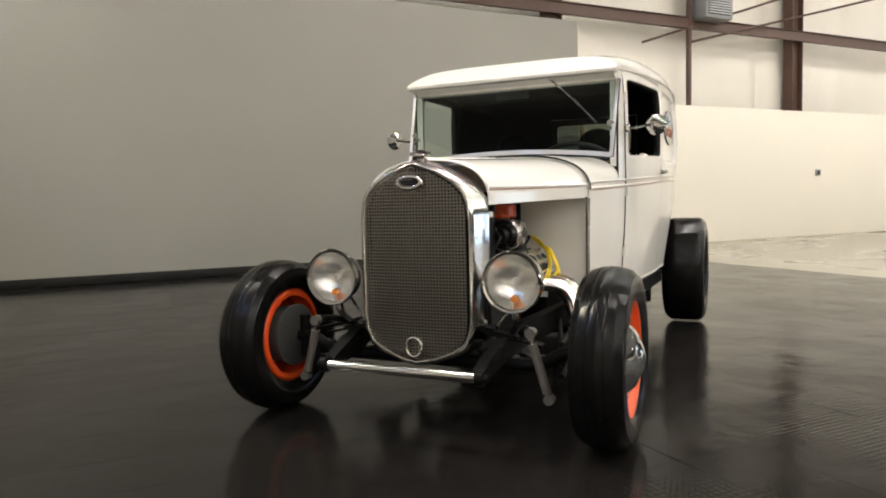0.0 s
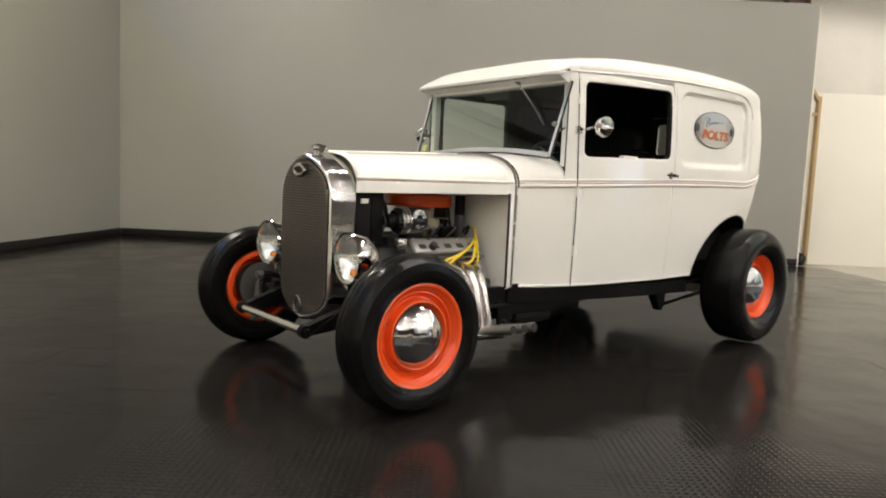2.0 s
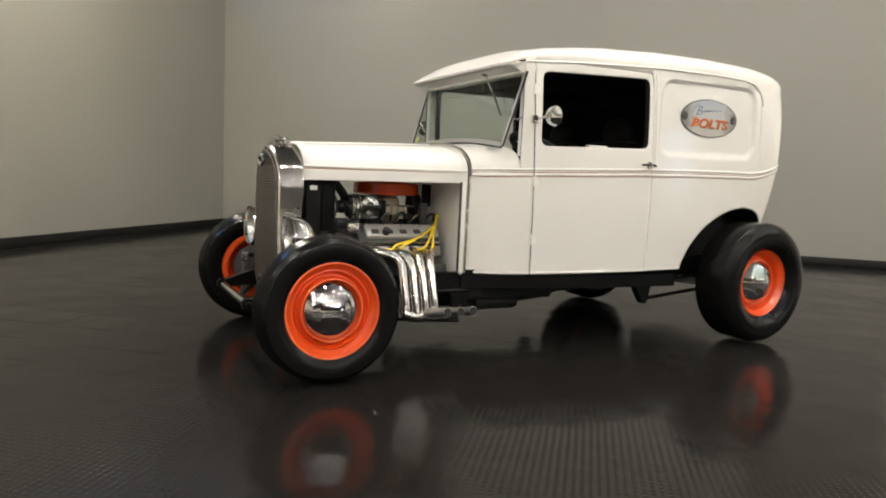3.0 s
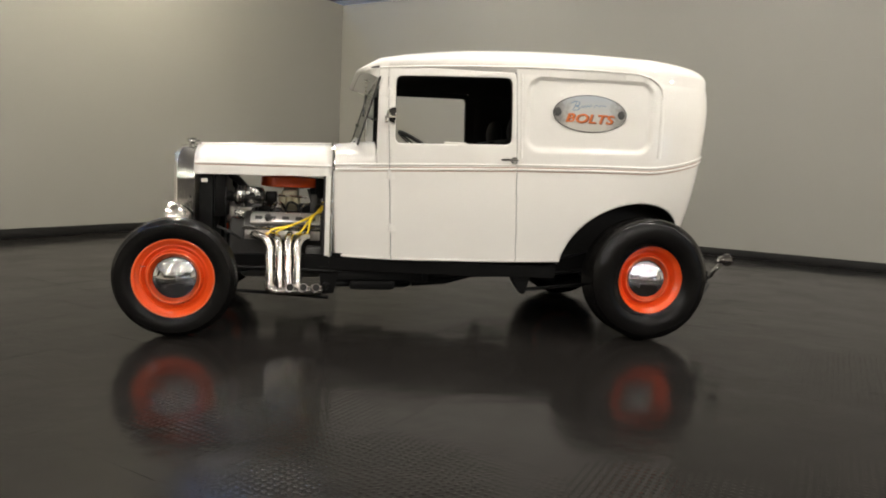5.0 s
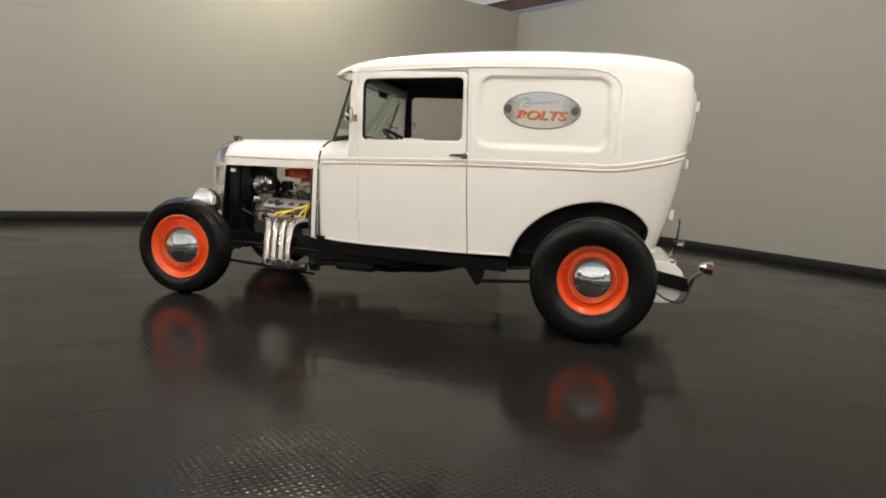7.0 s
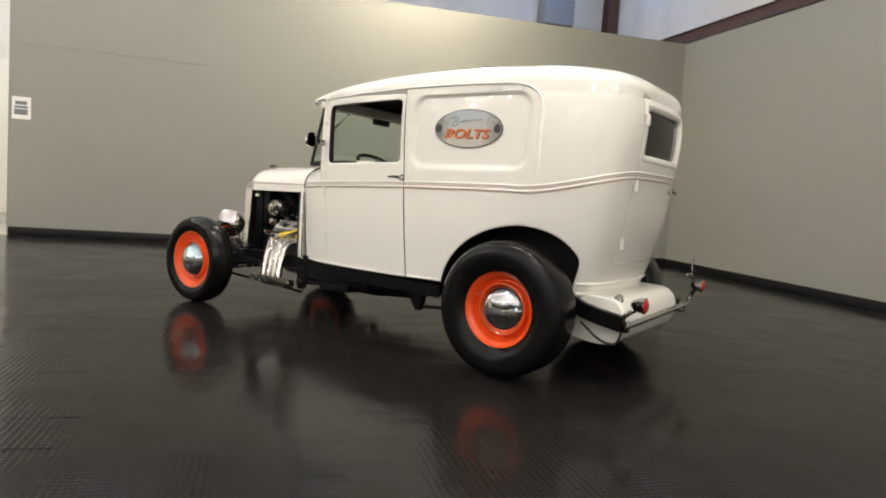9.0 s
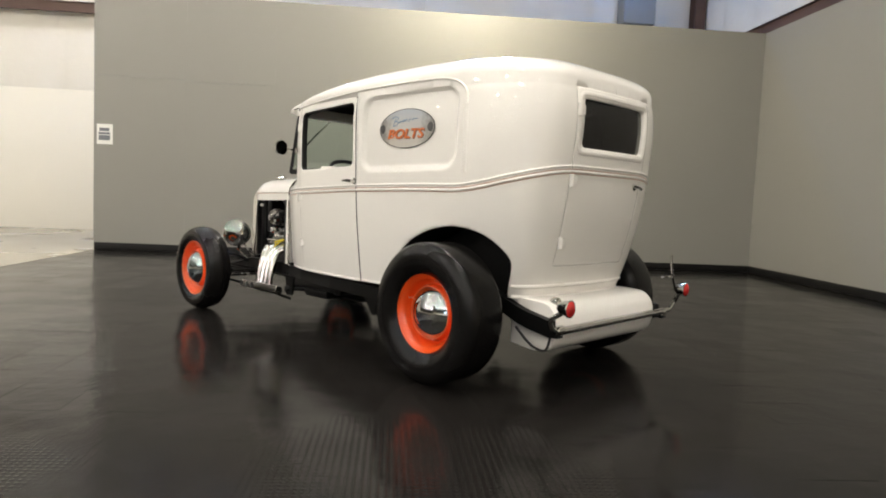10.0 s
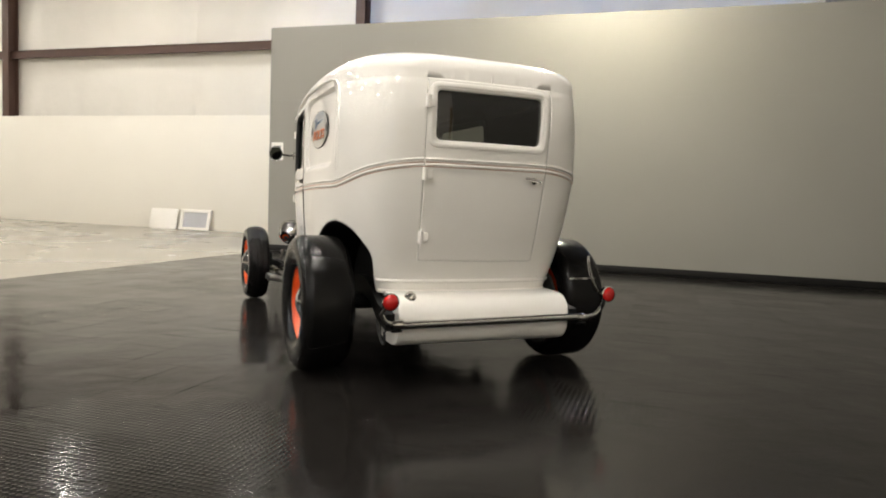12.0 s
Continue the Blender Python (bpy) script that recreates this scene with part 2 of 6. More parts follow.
LAMP_GLOW = glow("high_bay_lamp_glow", (1.0, 0.935, 0.85), LAMP_POWER)
BOOTH_GLOW = glow("booth_lamp_glow", (1.0, 0.92, 0.72), BOOTH_POWER)
# blue fill light for the insulation seen above the booth wall, from added lamps
BLUE_FILL = glow("added_blue_fill", (0.24, 0.46, 1.0), SKY_BLUE_POWER)


# ---- mesh helpers ----
def part(name, bm, material, parent=None, label="", smooth=True, angle=35):
    """Links a bmesh as one mesh object, under a thing or a part."""
    me = bpy.data.meshes.new(name)
    bm.normal_update()
    bm.to_mesh(me)
    bm.free()
    for mm in material if isinstance(material, (list, tuple)) else [material]:
        me.materials.append(mm)
    if smooth:
        me.polygons.foreach_set("use_smooth", [True] * len(me.polygons))
        me.set_sharp_from_angle(angle=radians(angle))
    ob = new(name, me)
    if parent is not None:
        ob.parent = parent
    if label:
        ob["label"] = label
    return ob


def box(bm, x0, x1, y0, y1, z0, z1, bevel=0.0, m=None, seg=2):
    r = bmesh.ops.create_cube(bm, size=1.0)
    vs = r["verts"]
    for v in vs:
        v.co = Vector(((x0 + x1) / 2 + v.co.x * (x1 - x0), (y0 + y1) / 2 + v.co.y * (y1 - y0), (z0 + z1) / 2 + v.co.z * (z1 - z0)))
    if bevel:
        es = list({e for v in vs for e in v.link_edges})
        r2 = bmesh.ops.bevel(bm, geom=es, offset=bevel, segments=seg, affect="EDGES", profile=0.5)
        vs = list({v for f in r2["faces"] for v in f.verts} | {v for v in vs if v.is_valid})
    if m is not None:
        for v in vs:
            v.co = m @ v.co
    return vs


def boxed(x0, x1, y0, y1, z0, z1, bevel=0.0, m=None):
    bm = bmesh.new()
    box(bm, x0, x1, y0, y1, z0, z1, bevel, m)
    return bm


def lathe(bm, profile, segs=48, m=None, axis="y", flute=0, depth=0.0):
    """Turns a profile of (radius, along) round an axis. A radius of 0 closes the end."""
    rings = []
    for r, a in profile:
        ring = []
        if r < 1e-6:
            ring = [bm.verts.new((0, a, 0))]
        else:
            for i in range(segs):
                t = 2 * math.pi * i / segs
                rr = r + (depth * math.cos(flute * t) if flute else 0)
                ring.append(bm.verts.new((rr * math.cos(t), a, rr * math.sin(t))))
        rings.append(ring)
    for p, q in zip(rings, rings[1:]):
        n = max(len(p), len(q))
        for i in range(n):
            j = (i + 1) % n
            if len(p) == 1 and len(q) == 1:
                continue
            if len(p) == 1:
                bm.faces.new((p[0], q[j], q[i]))
            elif len(q) == 1:
                bm.faces.new((p[i], p[j], q[0]))
            else:
                bm.faces.new((p[i], p[j], q[j], q[i]))
    vs = [v for ring in rings for v in ring]
    turn = {"y": Matrix(), "x": Matrix.Rotation(radians(-90), 4, "Z"), "z": Matrix.Rotation(radians(90), 4, "X")}[axis]
    t = (m or Matrix()) @ turn
    for v in vs:
        v.co = t @ v.co
    return vs


def turned(profile, segs=48, m=None, axis="y", **k):
    bm = bmesh.new()
    lathe(bm, profile, segs, m, axis, **k)
    bmesh.ops.recalc_face_normals(bm, faces=bm.faces)
    return bm


def smooth_path(pts, n=8):
    """Catmull-Rom through the points."""
    pts = [Vector(p) for p in pts]
    ext = [2 * pts[0] - pts[1]] + pts + [2 * pts[-1] - pts[-2]]
    out = []
    for i in range(1, len(ext) - 2):
        a, b, c, d = ext[i - 1:i + 3]
        for k in range(n):
            t = k / n
            out.append(0.5 * (2 * b + (c - a) * t + (2 * a - 5 * b + 4 * c - d) * t * t + (3 * b - a - 3 * c + d) * t ** 3))
    out.append(pts[-1])
    return out


def tube(bm, pts, radius, segs=12, cap=True, flat=1.0, up=None):
    """A round bar along points; radius a number or a list."""
    pts = [Vector(p) for p in pts]
    rad = radius if isinstance(radius, (list, tuple)) else [radius] * len(pts)
    rings = []
    side = None
    for i, p in enumerate(pts):
        d = (pts[min(i + 1, len(pts) - 1)] - pts[max(i - 1, 0)]).normalized()
        if side is None:
            ref = Vector(up) if up else (Vector((0, 0, 1)) if abs(d.z) < 0.9 else Vector((1, 0, 0)))
            side = d.cross(ref).normalized()
        side = (side - d * side.dot(d)).normalized()
        other = d.cross(side)
        rings.append([bm.verts.new(p + rad[i] * (math.cos(2 * math.pi * k / segs) * side * flat + math.sin(2 * math.pi * k / segs) * other)) for k in range(segs)])
    for p, q in zip(rings, rings[1:]):
        for i in range(segs):
            bm.faces.new((p[i], p[(i + 1) % segs], q[(i + 1) % segs], q[i]))
    if cap:
        bm.faces.new(rings[0][::-1])
        bm.faces.new(rings[-1])
    return rings


def tubed(pts, radius, segs=12, **k):
    bm = bmesh.new()
    tube(bm, pts, radius, segs, **k)
    bmesh.ops.recalc_face_normals(bm, faces=bm.faces)
    return bm


def prism(outline, depth, m=None, bevel=0.0):
    """A plate from an outline in (a, b), thick along the third axis from 0 to depth."""
    bm = bmesh.new()
    low = [bm.verts.new((a, b, 0)) for a, b in outline]
    f = bm.faces.new(low)
    r = bmesh.ops.extrude_face_region(bm, geom=[f])
    for v in r["geom"]:
        if isinstance(v, bmesh.types.BMVert):
            v.co.z += depth
    bmesh.ops.recalc_face_normals(bm, faces=bm.faces)
    if bevel:
        bmesh.ops.bevel(bm, geom=list(bm.edges), offset=bevel, segments=2, affect="EDGES", clamp_overlap=True)
    if m is not None:
        bm.transform(m)
    return bm


def empty(name, m=None):
    o = new(name)
    o.empty_display_size = 0.2
    if m is not None:
        o.matrix_basis = m
    return o


def loft(sections, close=False, cap=False):
    bm = bmesh.new()
    rows = [[bm.verts.new(p) for p in s] for s in sections]
    for p, q in zip(rows, rows[1:]):
        n = len(p)
        for i in range(n if close else n - 1):
            j = (i + 1) % n
            bm.faces.new((p[i], p[j], q[j], q[i]))
    if cap:
        bm.faces.new(rows[0])
        bm.faces.new(rows[-1][::-1])
    bmesh.ops.recalc_face_normals(bm, faces=bm.faces)
    return bm


def thick(ob, t, offset=-1.0, rim_material=0, inner_material=0):
    s = ob.modifiers.new("thickness", "SOLIDIFY")
    s.thickness, s.offset, s.use_even_offset = t, offset, False
    s.material_offset, s.material_offset_rim = inner_material, rim_material
    return ob


# ---- the hall ----
LEN_L, LEN_A, HIGH = 9.58, 9.50, 3.57
# frame of the booth: x along the second wall, y along the first one, both from the corner
BOOTH = Matrix(((ALONG_A.x, ALONG_L.x, 0, CORNER.x), (ALONG_A.y, ALONG_L.y, 0, CORNER.y), (0, 0, 1, 0), (0, 0, 0, 1)))


def hall_box(name, x0, x1, y0, y1, z0, z1, material, bevel=0.0, label="", category="", kind="structure", parent=None):
    ob = part(name, boxed(x0, x1, y0, y1, z0, z1, bevel), material, parent, smooth=bevel > 0)
    if parent is None:
        ob.matrix_basis = BOOTH
        tagged(ob, label, category, "", kind)
    return ob


# floor: one sheet of concrete, the studded rubber mats on it
hall_box("floor", -6, 46, -8, 46, -0.3, -0.004, CONCRETE, label="sealed pale tan concrete hall floor with dull gloss", category="floor")

# rubber mat field: interlocking studded tiles, each lying a little out of level
mat_field = tagged(empty("mat_floor", BOOTH), "black studded rubber floor tiles with a worn sheen", "floor", "", "structure")
TILE_A, TILE_L = 9.86 / 32, 9.58 / 31
ha, hl = TILE_A / 2, TILE_L / 2
tile_pts = [(sx * ha, sy * hl, z) for z in (-0.0038, 0.0) for sx, sy in ((-1, -1), (1, -1), (1, 1), (-1, 1))]
tile_faces = [(i, (i + 1) % 4, 4 + (i + 1) % 4, 4 + i) for i in range(4)] + [(4, 5, 6, 7)]
tile_mesh = bpy.data.meshes.new("floor_tile")
tile_mesh.from_pydata(tile_pts, [], tile_faces)
tile_mesh.materials.append(MAT_RUBBER)
rest_v, rest_f = [], []
tiles = random.Random(5)
for i in range(32):
    for j in range(31):
        c = Vector(((i + 0.5) * TILE_A, (j + 0.5) * TILE_L, tiles.uniform(-0.00005, 0.00005)))
        m = Matrix.Translation(c) @ Matrix.Rotation(tiles.gauss(0, 0.0015), 4, "X") @ Matrix.Rotation(tiles.gauss(0, 0.0015), 4, "Y")
        w = BOOTH @ c
        # the stretch beside the car's left flank and behind it lies open to view
        if -2.0 < w.x < 4.4 and -3.4 < w.y < -0.95:
            t = new("floor_tile", tile_mesh)
            t.parent = mat_field
            t.matrix_basis = m
        else:
            k = len(rest_v)
            rest_v += [m @ Vector(p) for p in tile_pts]
            rest_f += [tuple(q + k for q in f) for f in tile_faces]
rest = bpy.data.meshes.new("floor_tiles")
rest.from_pydata(rest_v, [], rest_f)
rest.materials.append(MAT_RUBBER)
rest_ob = new("floor_tiles", rest)
rest_ob.parent = mat_field
rest_ob["kind"] = "stuff"

# booth walls: core, painted sheets, skirting
for nm, length, flip in (("wall_left", LEN_L, False), ("wall_back", LEN_A, True)):
    w = tagged(empty(nm, BOOTH), "grey painted plywood display wall with faint panel seams", "wall", "", "structure")

    def wbox(name, a0, a1, d0, d1, z0, z1, material, bevel=0.0, w=w, flip=flip, **k):
        c = (a0, a1, d0, d1) if flip else (d0, d1, a0, a1)
        return part(name, boxed(*c, z0, z1, bevel), material, w, smooth=bevel > 0, **k)
    wbox("core", 0.0 if flip else -0.12, length, -0.12, -0.012, 0, HIGH - 0.01, WALL)
    # two rows of sheets; the joints are filled, but for those near the free end of the left wall
    spans = [(0.0, length, 0.0004, 2.42)] if flip else [(0.0, 7.14, 0.0004, 2.42), (7.1402, 8.3594, 0.0035, 2.398), (8.3604, length, 0.004, 2.425)]
    for a0, a1, gap, zj in spans:
        for z0, z1 in ((0.004, zj - gap), (zj, HIGH)):
            wbox("panel", a0 + (0.002 if not flip and a0 == 0 else 0), a1, -0.012, 0.0, z0, z1, WALL)
    wbox("baseboard", 0.022 if flip else 0.004, length, 0.001, 0.016, 0.004, 0.105, SKIRT, 0.003)
    wbox("end_cap", length + 0.001, length + 0.02, -0.12, 0.002, 0, HIGH - 0.004, WHITE_WALL if flip else WALL)

# white low partitions and the insulated shell of the hall behind them
hall_box("wall_partition_east", LEN_A - 4, 45.9, -0.55, -0.45, 0, 2.46, WHITE_WALL, 0.004, "low white painted partition wall in front of the insulation", "wall")
hall_box("wall_partition_west", -4.1, -4.0, -3.5, 45.9, 0, 2.71, WHITE_WALL, 0.004, "low white painted partition wall in front of the insulation", "wall")


def quilted(name, a0, a1, fixed, swap, label):
    """Insulation sheet in bays that belly a little between the girts and joints."""
    bm = bmesh.new()
    na, nz = int((a1 - a0) / 0.16), 44
    rows = []
    for i in range(na + 1):
        a = a0 + (a1 - a0) * i / na
        col = []
        for k in range(nz + 1):
            z = 7.6 * k / nz
            fold = abs(math.sin(math.pi * a / 1.22)) ** 0.5
            belly = abs(math.sin(math.pi * (z - 1.9) / 2.0)) ** 0.7
            d = -0.10 * (1 - fold * belly) + 0.02 * noise.noise(Vector((a * 1.3, z * 1.1, fixed)))
            col.append(bm.verts.new((a, fixed + d, z) if not swap else (fixed + d, a, z)))
        rows.append(col)
    for p, q in zip(rows, rows[1:]):
        for k in range(nz):
            bm.faces.new((p[k], q[k], q[k + 1], p[k + 1]))
    ob = part(name, bm, QUILT)
    ob.matrix_basis = BOOTH
    return tagged(ob, label, "wall", "", "structure")


quilted("wall_shell_east", -6, 46, -1.0, False, "white vinyl-faced insulation between brown steel girts")
quilted("wall_shell_west", -6, 46, -4.6, True, "white vinyl-faced insulation between brown steel girts")
hall_box("wall_far_south", -6, 46, 45.9, 46.1, 0, 7.6, FAR_WALL, label="plain grey far hall wall", category="wall")
hall_box("wall_far_east", 45.9, 46.1, -1.2, 46, 0, 7.6, FAR_WALL, label="plain grey far hall wall", category="wall")
hall_box("ceiling", -6, 46, -8, 46, 7.6, 7.8, ROOF_SHEET, label="dull grey hall roof sheeting", category="ceiling")


def girder(name, m, length, h=0.22, w=0.14, t=0.012, label="brown primed steel beam"):
    """An I section along local x."""
    a, b, c = w / 2, h / 2, t / 2
    outline = [(-a, -b), (a, -b), (a, t - b), (c, t - b), (c, b - t), (a, b - t), (a, b), (-a, b), (-a, b - t), (-c, b - t), (-c, t - b), (-a, t - b)]
    bm = prism(outline, length, Matrix(((0, 0, 1, 0), (1, 0, 0, 0), (0, 1, 0, 0), (0, 0, 0, 1))))
    ob = part(name, bm, STEEL_BROWN, smooth=False)
    ob.matrix_basis = m
    return tagged(ob, label, "beam", "hall steelwork", "")


def column(x, y, w=0.30):
    girder("steel_column", BOOTH @ pose(x, y, 0, 0, -90, 0), 7.6, w, 0.22, 0.018, "brown primed steel column of the hall frame")


E_UP, W_UP = -0.86, -4.46
for z in (3.97, 5.9):
    girder("wall_girt", BOOTH @ pose(-5.9, E_UP + 0.14, z), 51.8, 0.20, 0.09, label="brown primed steel girt across the insulation")
for z in (4.38, 6.2):
    girder("wall_girt", BOOTH @ pose(W_UP, -7.9, z, 0, 0, 90), 53.8, 0.20, 0.09, label="brown primed steel girt across the insulation")
for a in (9.55, 15.38, 21.2, 27.0):
    column(a, E_UP + 0.12)
for a in (-0.85, 10.03, 20.35, 30.6):
    column(W_UP + 0.12, a)

# ---- the car: front axle at x = 0, rear axle at x = 2.629, its left side towards -y ----
CAR = tagged(empty("delivery_car"), "cream white vintage panel delivery car with orange wheels, engine bared", "car")


def catmull2(pts, n=40):
    return [(p.x, p.y) for p in smooth_path([(x, y, 0) for x, y in pts], n)]


# half outline of the body at the belt, from the front post round to the middle of the back
PLAN = catmull2([(0.808, 0.452), (0.87, 0.4800), (0.93, 0.5075), (0.99, 0.5310), (1.045, 0.549), (1.13, 0.573), (1.30, 0.604), (1.50, 0.628), (1.80, 0.655), (2.10, 0.672), (2.40, 0.676), (2.62, 0.670),
                 (2.80, 0.650), (2.92, 0.620), (3.01, 0.570), (3.075, 0.475), (3.110, 0.32), (3.124, 0.15), (3.127, 0.0)], 30)
_p = np.array(PLAN)
_s = np.r_[0, np.cumsum(np.hypot(*np.diff(_p, axis=0).T))]
S_END = float(_s[-1])
_t = np.gradient(_p, _s, axis=0)
_t /= np.linalg.norm(_t, axis=1)[:, None]


def plan(s):
    """Place on the outline at the length s from the front post, and the way out."""
    x, y = np.interp(s, _s, _p[:, 0]), np.interp(s, _s, _p[:, 1])
    tx, ty = np.interp(s, _s, _t[:, 0]), np.interp(s, _s, _t[:, 1])
    n = math.hypot(tx, ty)
    return x, y, -ty / n, tx / n


def s_of_x(x):
    return float(np.interp(x, _p[:, 0], _s))


def s_of_y(y):
    return float(np.interp(-y, -_p[:, 1][_p[:, 0] > 2.3], _s[_p[:, 0] > 2.3]))


def rearness(s):
    t = min(1, max(0, (s - s_of_x(2.2)) / (s_of_x(3.0) - s_of_x(2.2))))
    return t * t * (3 - 2 * t)


Z_EAVE = 1.455


def eased(z, zs, vs):
    """Smooth curve through the knots."""
    if z <= zs[0] or z >= zs[-1]:
        return vs[0] if z <= zs[0] else vs[-1]
    i = max(k for k in range(len(zs) - 1) if zs[k] <= z)
    slope = lambda k: (vs[min(k + 1, len(zs) - 1)] - vs[max(k - 1, 0)]) / (zs[min(k + 1, len(zs) - 1)] - zs[max(k - 1, 0)])
    h = zs[i + 1] - zs[i]
    t = (z - zs[i]) / h
    return (2 * t ** 3 - 3 * t ** 2 + 1) * vs[i] + (t ** 3 - 2 * t ** 2 + t) * h * slope(i) + (3 * t ** 2 - 2 * t ** 3) * vs[i + 1] + (t ** 3 - t ** 2) * h * slope(i + 1)


def inset(s, z):
    side = eased(z, (0.40, 0.55, 0.75, 0.95, 1.10, 1.30, 1.46, 1.5), (0.040, 0.026, 0.010, 0.001, 0.0, 0.0, 0.006, 0.012))
    back = eased(z, (0.40, 0.46, 0.55, 0.64, 0.75, 0.85, 0.96, 1.08, 1.25, 1.35, 1.46, 1.5),
                 (0.165, 0.140, 0.108, 0.080, 0.052, 0.031, 0.013, 0.0, -0.001, 0.004, 0.016, 0.024))
    w = rearness(s)
    # the middle of the back bellies out above the belt
    t = min(1, max(0, (s - s_of_y(0.60)) / (s_of_y(0.40) - s_of_y(0.60))))
    back -= t * t * (3 - 2 * t) * eased(z, (1.05, 1.20, 1.35, 1.46, 1.5), (0.0, 0.016, 0.033, 0.037, 0.035))
    return side * (1 - w) + back * w


PANEL_MID, PANEL_HALF = (s_of_x(2.262), 1.282), (0.395, 0.213)


def recess(s, z):
    """The pressed-in panel behind the door, which carries the sign."""
    lift = 0.02 * (s - PANEL_MID[0])
    qx = abs(s - PANEL_MID[0]) - PANEL_HALF[0] + 0.10
    qz = abs(z - PANEL_MID[1] - lift) - PANEL_HALF[1] + 0.10
    d = math.hypot(max(qx, 0), max(qz, 0)) + min(max(qx, qz), 0) - 0.10
    # the step is crisp along the top and soft elsewhere
    crisp = min(1, max(0, (z - PANEL_MID[1] - 0.12) / 0.05))
    t = min(1, max(0, -d / (0.034 - 0.014 * crisp)))
    return 0.022 * t * t * (3 - 2 * t)


def z_low(s):
    x = plan(s)[0]
    return float(np.interp(x, [1.0, 1.8, 2.2, 2.8, 2.95], [0.405, 0.418, 0.43, 0.444, 0.448]))


def belt(s):
    x = plan(s)[0]
    if x < 2.55:
        return float(np.interp(x, [0.8, 1.12, 1.83, 2.3, 2.55], [0.925, 0.941, 0.972, 0.984, 0.988]))
    t = min(1, max(0, (s - s_of_x(2.60)) / (s_of_y(0.30) - s_of_x(2.60))))
    return 0.988 + 0.115 * t * t * (3 - 2 * t)


def skin(s, z, out=0.0):
    """The body's outer skin on the +y side."""
    x, y, nx, ny = plan(s)
    d = inset(s, z) + recess(s, z) - out
    return Vector((x - nx * d, max(0.0, y - ny * d), z))


def skin_normal(s, z):
    e = 0.004
    a = skin(s + e, z) - skin(s - e, z)
    b = skin(s, z + e) - skin(s, z - e)
    n = a.cross(b).normalized()
    x, y, nx, ny = plan(s)
    return n if n.x * nx + n.y * ny > 0 else -n


def rounded(corners, r, n=6):
    """An outline with rounded corners."""
    out = []
    k = len(corners)
    for i in range(k):
        p, c, q = Vector(corners[i - 1]), Vector(corners[i]), Vector(corners[(i + 1) % k])
        rr = r[i] if isinstance(r, (list, tuple)) else r
        a, b = c + (p - c).normalized() * rr, c + (q - c).normalized() * rr
        for j in range(n + 1):
            t = j / n
            out.append(tuple((1 - t) ** 2 * a + 2 * t * (1 - t) * c + t * t * b))
    return out


def inside(poly, px, pz):
    hit = np.zeros(len(px), bool)
    n = len(poly)
    for i in range(n):
        (x0, z0), (x1, z1) = poly[i], poly[(i + 1) % n]
        cross = ((z0 > pz) != (z1 > pz)) & (px < (x1 - x0) * (pz - z0) / (z1 - z0 + 1e-12) + x0)
        hit ^= cross
    return hit


def nearest(poly, x, z):
    best, at, way = 1e9, (x, z), (0, 0)
    n = len(poly)
    for i in range(n):
        (x0, z0), (x1, z1) = poly[i], poly[(i + 1) % n]
        dx, dz = x1 - x0, z1 - z0
        L = dx * dx + dz * dz
        if L < 1e-12:
            continue
        t = min(1, max(0, ((x - x0) * dx + (z - z0) * dz) / L))
        a, b = x0 + t * dx, z0 + t * dz
        d = (a - x) ** 2 + (b - z) ** 2
        if d < best:
            L = math.sqrt(L)
            best, at, way = d, (a, b), (dz / L, -dx / L)
    return at, way


SX = s_of_x
WINDOW = rounded([(SX(1.147), 1.075), (SX(1.801), 1.098), (SX(1.786), 1.470), (SX(1.137), 1.448)], 0.040)
DOOR = rounded([(SX(1.144), 0.36), (SX(1.872), 0.36), (SX(1.808), 1.496), (SX(1.094), 1.496)], [0.004, 0.004, 0.012, 0.008])
BACK_S = s_of_y(0.335)
BACK_DOOR = rounded([(BACK_S, 0.615), (S_END + 0.3, 0.615), (S_END + 0.3, 1.508), (BACK_S, 1.508)], [0.015, 0.01, 0.01, 0.004])
BACK_WINDOW = rounded([(s_of_y(0.288), 1.208), (S_END + 0.3, 1.208), (S_END + 0.3, 1.448), (s_of_y(0.288), 1.448)], [0.03, 0.01, 0.01, 0.03])
ARCH = [(SX(a), b) for a, b in catmull2([(2.13, 0.30), (2.135, 0.43), (2.165, 0.52), (2.215, 0.598), (2.29, 0.672), (2.38, 0.728), (2.48, 0.768), (2.60, 0.791), (2.70, 0.788),
                                         (2.80, 0.764), (2.88, 0.720), (2.938, 0.668), (2.960, 0.628), (2.955, 0.575), (2.930, 0.47), (2.925, 0.30)], 6)]

# grid of the half shell in length along the outline and height
NC = 20
S_POST = s_of_x(1.045)
NU, NV = 270 + NC, 104
us = np.r_[np.linspace(0, S_POST, NC + 1)[:-1], np.linspace(S_POST, S_END, NU - NC + 1)]
SZ = np.zeros((NU + 1, NV + 1, 2))
for i, s in enumerate(us):
    SZ[i, :, 0] = s
    SZ[i, :, 1] = np.linspace(z_low(s), Z_EAVE + 0.045, NV + 1)
cs = (SZ[:-1, :-1] + SZ[1:, :-1] + SZ[1:, 1:] + SZ[:-1, 1:]) / 4
flat_s, flat_z = cs[..., 0].ravel(), cs[..., 1].ravel()


def mask(poly):
    return inside(poly, flat_s, flat_z).reshape(NU, NV)


IN = {"window": mask(WINDOW), "door": mask(DOOR), "back": mask(BACK_DOOR), "back_window": mask(BACK_WINDOW), "arch": mask(ARCH)}


